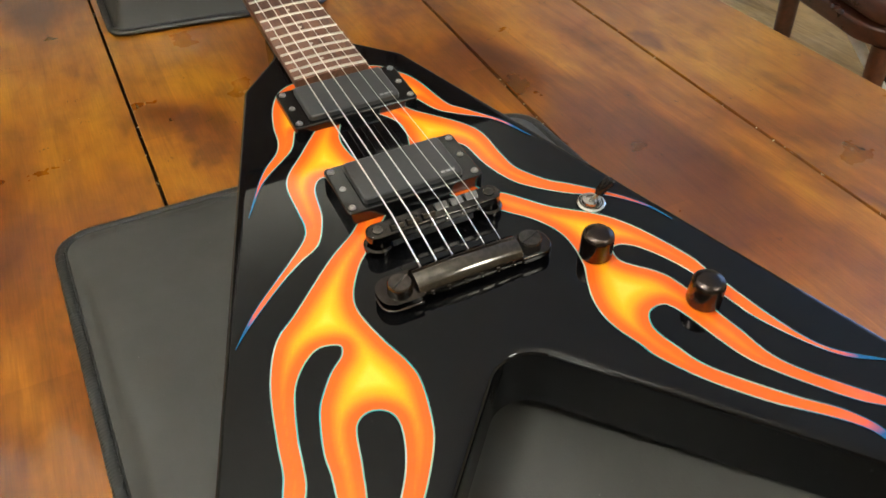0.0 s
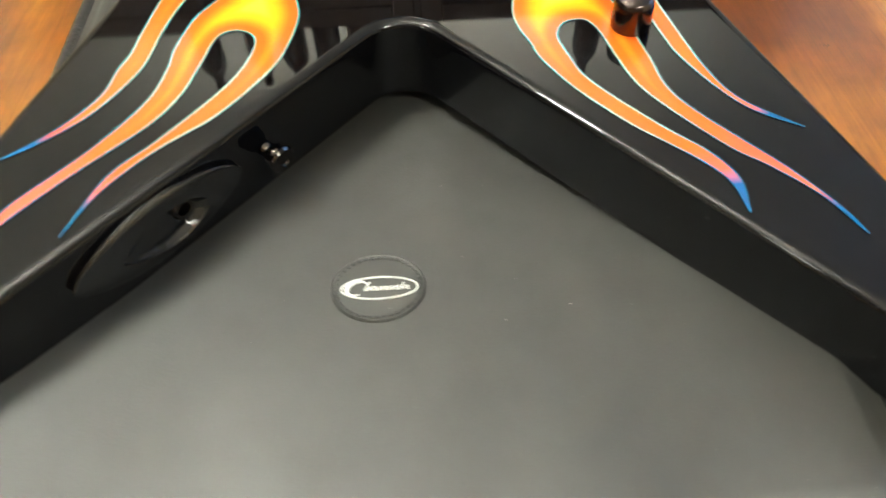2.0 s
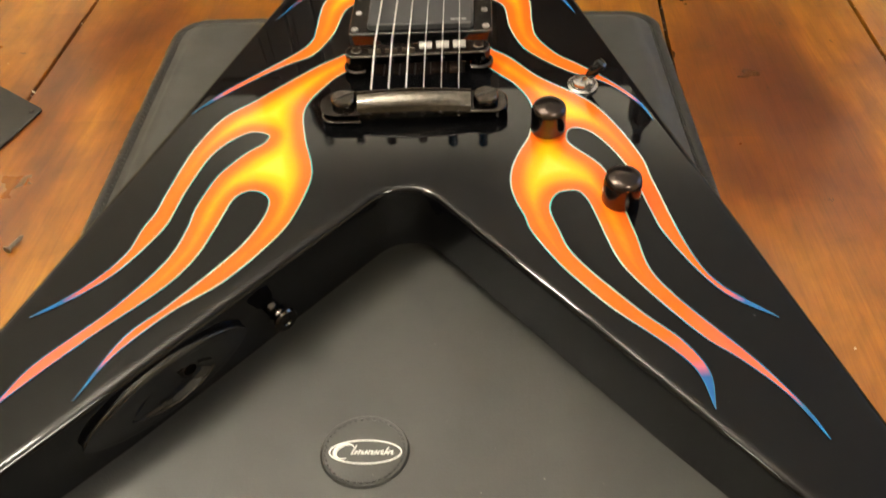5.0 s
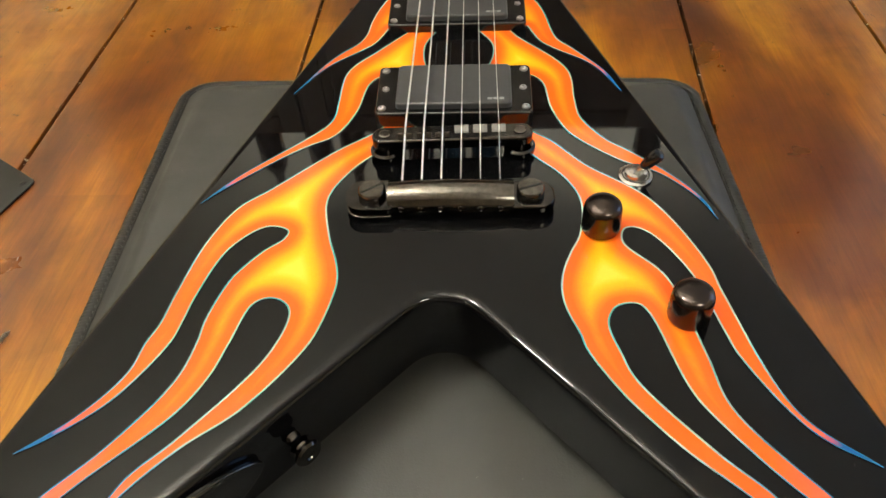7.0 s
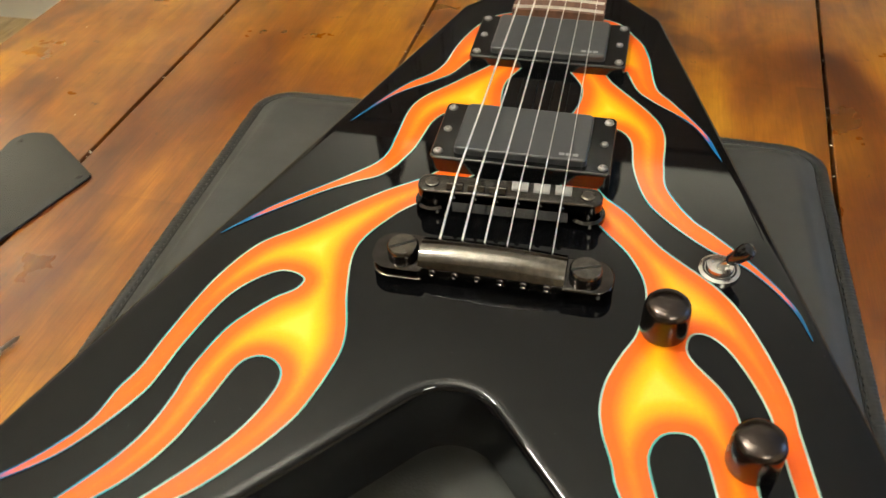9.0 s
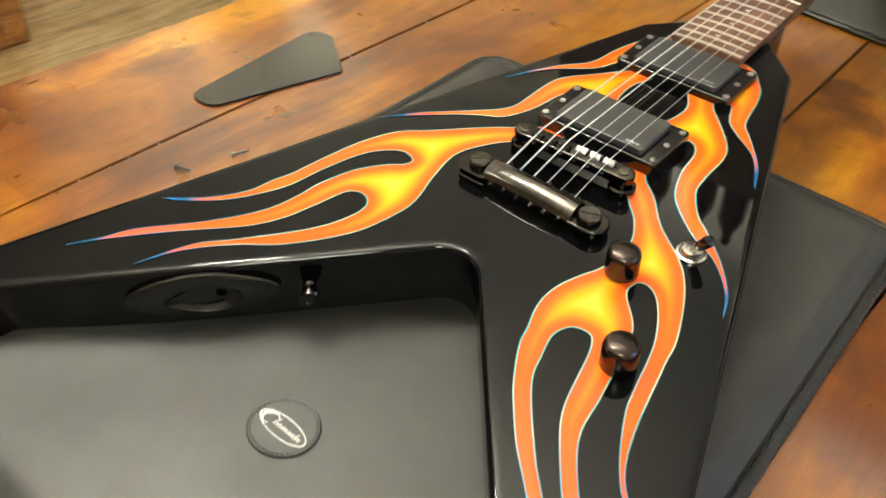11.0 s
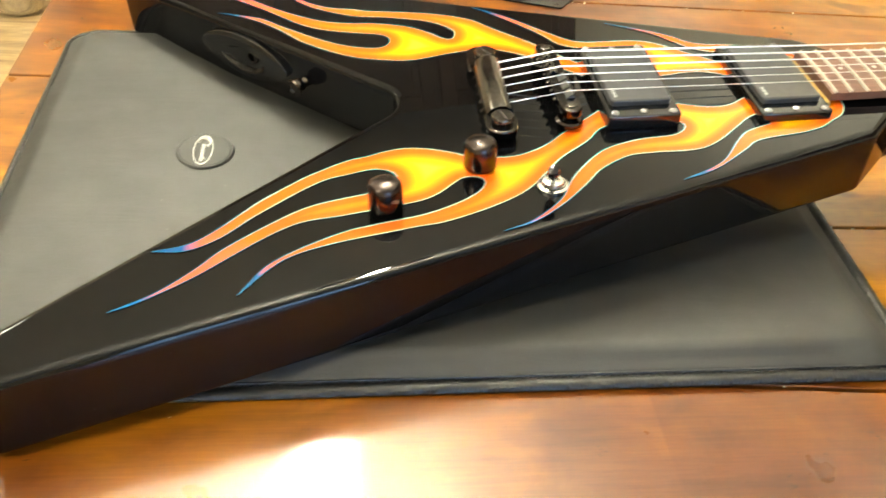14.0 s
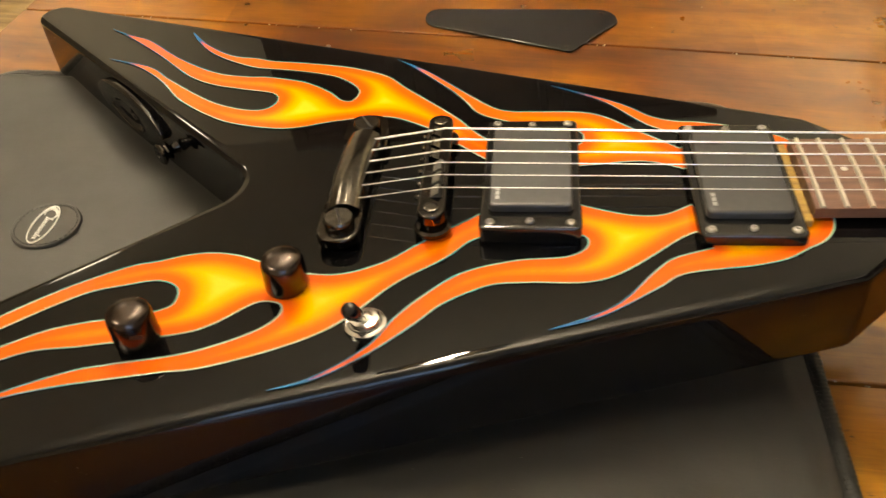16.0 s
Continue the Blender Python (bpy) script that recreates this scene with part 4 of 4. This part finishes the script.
LOW_TREBLE = (LOW_TREBLE_A, LOW_TREBLE_B, LOW_TREBLE_C, LOW_TREBLE_D, LOW_TREBLE_E)
MID_TREBLE_A = ((34, 167.9), (38.2, 160.1), (68.6, 121.2), (71.1, 89.1), (72.6, 73.8), (78.5, 61.9), (86.8, 50.6), (95.7, 43), (115.3, 23.7), (130, 3.3), (135.4, -12.7))
MID_TREBLE_B = ((135.4, -12.7), (128.5, 3.2), (110.7, 23.6), (93, 33.4), (71.9, 51.4), (64.2, 61.5), (56.8, 83.1), (53.4, 107), (47.8, 114.4), (43, 115.8), (39.6, 114.3), (37.9, 110.8), (37.2, 107))
MID_TREBLE_C = ((37.2, 107), (14, 107))
MID_TREBLE_D = ((14, 107), (15.6, 112), (20.5, 125.3), (23.8, 138.6), (23.1, 151.1), (13.9, 167.2))
MID_TREBLE_E = ((13.9, 167.2), (34, 167.9))
MID_TREBLE = (MID_TREBLE_A, MID_TREBLE_B, MID_TREBLE_C, MID_TREBLE_D, MID_TREBLE_E)
HIGH_TREBLE_A = ((22, 228), (33, 225.5), (41, 220), (47, 211.2), (53.4, 201.7), (58, 188), (64.8, 155), (72.9, 144.7), (91.6, 118.4), (99.6, 97.5))
HIGH_TREBLE_B = ((99.6, 97.5), (84.6, 125.6), (63.3, 143.5), (54.7, 152), (46.7, 171))
HIGH_TREBLE_C = ((46.7, 171), (30, 171))
HIGH_TREBLE_D = ((30, 171), (22, 214))
HIGH_TREBLE_E = ((22, 214), (22, 228))
HIGH_TREBLE = (HIGH_TREBLE_A, HIGH_TREBLE_B, HIGH_TREBLE_C, HIGH_TREBLE_D, HIGH_TREBLE_E)
for low, middle, high in ((LOW_BASS, MID_BASS, HIGH_BASS), (LOW_TREBLE, MID_TREBLE, HIGH_TREBLE)):
    flame(low, (low[0][-1], low[1][-1], low[2][-1]))
    flame(middle, (middle[0][-1],))
    flame(high, (high[0][-1],))

# neck, fretboard, frets
SCALE, SADDLE_Y, NUT_Y = 0.62865, 0.044, 0.044 + 0.62865


def board_half(y):
    return 0.0285 + (0.0215 - 0.0285) * (y - 0.217) / (NUT_Y - 0.217)


bm = bmesh.new()
loops = []
for y in (0.262, 0.30, 0.45, NUT_Y):
    h = board_half(y) - 0.0004
    d = 0.021
    loops.append([(h * math.cos(a), y, 0.843 - (d * abs(math.sin(a)) ** 0.8)) for a in [math.pi * k / 12 for k in range(13)]])
rings(bm, loops)
neck = part("neck", bm, NECK_WOOD, guitar, "reddish brown neck")
bm = bmesh.new()
rings(bm, [[(-board_half(y), y, 0.8432), (board_half(y), y, 0.8432), (board_half(y), y, 0.8485), (board_half(y) * 0.5, y, 0.8492), (0, y, 0.8495), (-board_half(y) * 0.5, y, 0.8492), (-board_half(y), y, 0.8485)] for y in (0.217, 0.45, NUT_Y)])
part("fretboard", bm, ROSEWOOD, neck, "brown rosewood fretboard")
part("tenon_end", boxed(-0.0315, 0.0315, 0.2124, 0.2166, ZT + 0.0002, 0.8438, 0.0006), PALE_WOOD, neck, "pale bare wood edge at the neck joint")
part("nut", boxed(-0.0215, 0.0215, NUT_Y, NUT_Y + 0.004, 0.843, 0.8515, 0.0004), PEARL, neck)
part("headstock", slab(fillet([(0.022, NUT_Y + 0.0045, 0), (0.05, NUT_Y + 0.17, 0.01), (0, NUT_Y + 0.13, 0.01), (-0.05, NUT_Y + 0.17, 0.01), (-0.022, NUT_Y + 0.0045, 0)], 6), 0.826, 0.841, 0.002), LACQUER, neck, "gloss black headstock")
for n in range(1, 23):
    y = SADDLE_Y + SCALE * 2 ** (-n / 12)
    h = board_half(y) - 0.0006
    part("fret", tube([(-h, y, 0.8486), (-h * 0.5, y, 0.8494), (0, y, 0.8497), (h * 0.5, y, 0.8494), (h, y, 0.8486)], 0.00118, 6), FRET_WIRE, neck)
for n in (12, 15, 17, 19, 21):
    y = SADDLE_Y + SCALE * (2 ** (-n / 12) + 2 ** (-(n - 1) / 12)) / 2
    part("inlay_dot", lathe([(0.0016, 0.8490), (0.0016, 0.8497)], 12, -0.001, y), PEARL, neck)


# pickups
def pickup(name, y, ring_h, cover_h, label):
    r = slab(fillet([(-0.0455, y - 0.0235, 0.003), (0.0455, y - 0.0235, 0.003), (0.0455, y + 0.0235, 0.003), (-0.0455, y + 0.0235, 0.003)], 4), ZT + 0.0001, ZT + ring_h, 0.0012)
    p = part(name, r, RING_PLASTIC, guitar, label)
    part("cover", slab(fillet([(-0.0335, y - 0.0195, 0.003), (0.0335, y - 0.0195, 0.003), (0.0335, y + 0.0195, 0.003), (-0.0335, y + 0.0195, 0.003)], 5), ZT + ring_h - 0.003, ZT + cover_h, 0.0014), PICKUP_PLASTIC, p, "satin black pickup cover")
    for sx in (-1, 1):
        for dy in (-0.0185, 0, 0.0185):
            part("screw", screw_head(0.0026 if dy else 0.0023, ZT + ring_h - 0.0008, ZT + ring_h + 0.0012), SCREW_STEEL, p).location = (sx * (0.0415 if dy else 0.0405), y + dy, 0)
    bm = bmesh.new()
    for k in range(3):
        box(bm, 0.0195 + k * 0.0034, 0.0222 + k * 0.0034, y - 0.0165, y - 0.0145, ZT + cover_h - 0.0001, ZT + cover_h + 0.00012)
    part("print", bm, PRINT_GREY, p, "small grey printed bars")
    return p


pickup("bridge_pickup", 0.0890, 0.0100, 0.0140, "gloss black bridge pickup ring")
pickup("neck_pickup", 0.1883, 0.0065, 0.0105, "gloss black neck pickup ring")

# bridge
BY = SADDLE_Y
bm = slab(fillet([(-0.044, BY - 0.0065, 0.006), (0.044, BY - 0.0065, 0.006), (0.044, BY + 0.0065, 0.006), (-0.044, BY + 0.0065, 0.006)], 6), ZT + 0.0085, ZT + 0.0150, 0.0012)
bridge = part("bridge", bm, BLACK_CHROME, guitar, "black chrome string bridge")
STRING_X = [(-0.0255 + 0.0102 * k) for k in range(6)]
STRING_R = (0.00053, 0.00048, 0.00042, 0.00024, 0.00020, 0.00017)
for k, x in enumerate(STRING_X):
    bm = bmesh.new()
    s = -1 if k < 3 else 1
    prof = [(-0.0040, 0.0130), (0.0044, 0.0130), (0.0044, 0.0152), (0.0032, 0.0174), (0.0024, 0.0175), (-0.0004, 0.0158), (-0.0014, 0.0146), (-0.0022, 0.0138)]
    if s < 0:
        prof = [(-y, z) for y, z in prof]
    if s < 0:
        prof.reverse()
    rings(bm, [[(x + dx, BY + py, ZT + pz) for py, pz in prof] for dx in (-0.0038, 0.0038)])
    bmesh.ops.recalc_face_normals(bm, faces=bm.faces)
    # Treble saddles are coloured brighter for the reflection on their slopes.
    part("saddle", bm, BLACK_NICKEL if k < 3 else SADDLE_LIT, bridge, "saddle in darker metal, as it faces away" if k < 3 else "saddle in brighter metal for its reflection", smooth=False)
    part("saddle_screw", tube([(x, BY - 0.0085, ZT + 0.0125), (x, BY - 0.0062, ZT + 0.0125)], 0.0013, 8), BLACK_NICKEL, bridge)
for sx in (-1, 1):
    part("thumbwheel", lathe([(0.0075, ZT + 0.0012), (0.0088, ZT + 0.0022), (0.0088, ZT + 0.0046), (0.0075, ZT + 0.0056)], 24, sx * 0.037, BY), BLACK_CHROME, bridge)
    part("post", lathe([(0.0045, ZT), (0.0045, ZT + 0.0086)], 16, sx * 0.037, BY), BLACK_CHROME, bridge)
    part("post_screw", lathe([(0.0034, ZT + 0.0149), (0.0034, ZT + 0.0155), (0.0026, ZT + 0.0158)], 14, sx * 0.037, BY), BLACK_NICKEL, bridge)

bridge.matrix_basis = pose(0, 0.0421, 0, 0, 0, 1.8) @ pose(0, -BY, 0)

# tailpiece
bm = bmesh.new()
loops = []
for k in range(25):
    x = -0.0325 + 0.065 * k / 24
    rise = 0.0022 * (1 - (x / 0.0325) ** 2)
    back = 0.0008 * (1 - (x / 0.0325) ** 2)
    prof = [(0.0085, 0.0045), (0.0092, 0.0085), (0.0075, 0.0125), (0.0035, 0.0148), (-0.001, 0.0150), (-0.0055, 0.0132), (-0.0085, 0.0098), (-0.0095, 0.0060), (-0.0088, 0.0045)]
    loops.append([(x, py - back, ZT + pz + (rise if pz > 0.005 else 0)) for py, pz in prof])
rings(bm, loops)
tail = part("tailpiece", bm, TAIL_NICKEL, guitar, "worn black nickel stop tailpiece")
for sx in (-1, 1):
    q = fillet([(sx * 0.0315, 0.0095, 0.001), (sx * 0.0315, -0.0105, 0.001), (sx * 0.0535, -0.0105, 0.008), (sx * 0.0535, 0.0095, 0.008)], 6)
    part("lug", slab(q, ZT + 0.004, ZT + 0.0098, 0.0012), BLACK_CHROME, tail)
    part("stud_base", lathe([(0.0075, ZT), (0.0075, ZT + 0.004)], 20, sx * 0.041, 0), BLACK_CHROME, tail)
    stud = part("stud", lathe([(0.0068, ZT + 0.0098), (0.0072, ZT + 0.0105), (0.0072, ZT + 0.0132), (0.0064, ZT + 0.0142)], 24, sx * 0.041, 0), BLACK_NICKEL, tail, "slotted stud")
    # A raised dark strip draws the shade of the cut.
    bm = boxed(-0.0066, 0.0066, -0.0006, 0.0006, ZT + 0.0141, ZT + 0.01436)
    part("slot_shade", bm, SHADED_GAP, stud).matrix_basis = pose(sx * 0.041, 0, 0, 0, 0, 32 if sx < 0 else 20)
for k, x in enumerate(STRING_X):
    part("string_hole", lathe([(0.0013, -0.0004), (0.0017, 0.0004), (0.0012, 0.0008), (0.0007, 0.0001)], 12), BLACK_CHROME, tail).matrix_basis = pose(x, -0.0098, ZT + 0.0082, 75, 0, 0)

tail.location.z = -0.0014

# strings
for k, (x, r) in enumerate(zip(STRING_X, STRING_R)):
    xn = x * 0.0184 / 0.0255
    part("string", tube([(x, 0.006, ZT + 0.0118), (x, 0.0095, ZT + 0.0122), (x, BY - 0.002, ZT + 0.0176), (x, BY, ZT + 0.0182), (x + (xn - x) * 0.28, 0.22, ZT + 0.0155), (xn, NUT_Y + 0.002, ZT + 0.0122)], r, 8), STEEL, guitar, "wound steel string" if k < 3 else "plain steel string")


# knobs and switch
def knob(x, y):
    k = part("knob", lathe([(0.0095, ZT + 0.0012), (0.0098, ZT + 0.002), (0.0096, ZT + 0.0145), (0.0090, ZT + 0.0168), (0.0075, ZT + 0.0183), (0.0045, ZT + 0.0190), (0.0012, ZT + 0.0193)], 40, x, y), KNOB_BLACK, guitar, "domed black chrome knob")
    part("bush", lathe([(0.006, ZT), (0.006, ZT + 0.0013)], 20, x, y), BLACK_CHROME, k)


knob(0.0757, -0.0183)
knob(0.1098, -0.0751)
SX, SY = 0.0982, 0.0207
switch = part("toggle_switch", lathe([(0.0090, ZT + 0.0001), (0.0090, ZT + 0.0014), (0.0078, ZT + 0.0020), (0.0062, ZT + 0.0021), (0.0058, ZT + 0.0042), (0.0040, ZT + 0.0045), (0.0036, ZT + 0.0030)], 30, SX, SY), NICKEL, guitar, "chrome toggle switch")
# A raised dark ring draws the shade of the recess.
part("groove", tube([(SX + 0.0070 * math.cos(a), SY + 0.0070 * math.sin(a), ZT + 0.00205) for a in [2 * math.pi * k / 30 for k in range(30)]], 0.00045, 6, True), SHADED_GAP, switch, "dark ring drawn for the shaded groove round the nut")
d = Vector((0.52, -0.17, 0.84)).normalized()
s0 = Vector((SX, SY, ZT + 0.003))
part("lever", tube([s0, s0 + d * 0.009], [0.0016, 0.0016], 10), NICKEL, switch)
part("lever_tip", tube([s0 + d * t for t in (0.006, 0.0075, 0.012, 0.0165, 0.0188, 0.0195)], [0.0022, 0.003, 0.0034, 0.0038, 0.0030, 0.0012], 14), RING_PLASTIC, switch, "black plastic tip")

# jack plate and strap button on the inner face of one wing
WALL = Matrix.Translation((-0.1106, -0.1721, 0.8205)) @ Matrix(((0.673, 0.0, 0.740, 0), (0.740, 0.0, -0.673, 0), (0.0, 1.0, 0.0, 0), (0, 0, 0, 1)))


def dish(x, y):
    """How deep the jack scoop is at a point of the plate."""
    u, v = (x - 0.001) / 0.0225, (y + 0.0015) / (0.0098 * (1 - 0.45 * max(0.0, -x / 0.03)))
    d = 1 - u * u - v * v
    return 0.0036 * max(0.0, min(1.0, d * 3.0)) * (0.45 + 0.55 * max(0.0, min(1.0, (x + 0.022) / 0.03)))


bm = bmesh.new()
loops = []
for f in (1.0, 1.0, 0.985, 0.96, 0.92, 0.87, 0.81, 0.75, 0.69, 0.63, 0.57, 0.51, 0.45, 0.38, 0.31, 0.24, 0.17, 0.1, 0.04):
    row = []
    for k in range(72):
        a = 2 * math.pi * k / 72
        x, y = 0.0455 * math.cos(a) * f, 0.0165 * math.sin(a) * abs(math.sin(a)) ** 0.3 * f
        z = 0.0 if not loops else 0.0022 + 0.0016 * (1 - f**8) - dish(x, y)
        row.append((x, y, z))
    loops.append(row)
rings(bm, loops)
jack = part("jack_plate", bm, RING_PLASTIC, guitar, "black oval jack plate with a scooped cup")
jack.matrix_basis = WALL
part("lip", tube([(0.001 + 0.0232 * math.cos(a), -0.0015 + 0.0100 * math.sin(a) * (1 - 0.45 * max(0.0, -math.cos(a) * 0.75)), 0.0036) for a in [math.radians(-175 + 12 * k) for k in range(14)]], 0.0008, 8), BLACK_CHROME, jack, "raised lower lip")
part("socket", lathe([(0.0052, 0.0002), (0.0055, 0.0026), (0.0048, 0.0034), (0.0034, 0.0034), (0.0030, 0.0020), (0.0028, 0.0004)], 24, 0.0115, 0.003), BLACK_CHROME, jack)
part("rim", tube([(0.0452 * math.cos(a), 0.0162 * math.sin(a) * abs(math.sin(a)) ** 0.3, 0.0018) for a in [2 * math.pi * k / 72 for k in range(72)]], 0.0005, 6, True), BLACK_NICKEL, jack)
for x in (-0.0365, 0.0365):
    part("screw", screw_head(0.0022, 0.0020, 0.0032), BLACK_NICKEL, jack).location = (x, 0, 0)
btn = part("strap_button", lathe([(0.0042, 0), (0.0040, 0.0010), (0.0034, 0.0018), (0.0030, 0.0045), (0.0034, 0.0060), (0.0062, 0.0068), (0.0064, 0.0078), (0.0046, 0.0086), (0.0044, 0.0100), (0.0070, 0.0122), (0.0072, 0.0136), (0.0062, 0.0148), (0.0030, 0.0151), (0.0024, 0.0142)], 28), BLACK_CHROME, guitar, "black metal strap button with two flanges")
btn.matrix_basis = Matrix.Translation((-0.0687, -0.1262, 0.8190)) @ WALL.to_3x3().to_4x4() @ Matrix.Diagonal((0.95, 0.95, 0.85, 1))
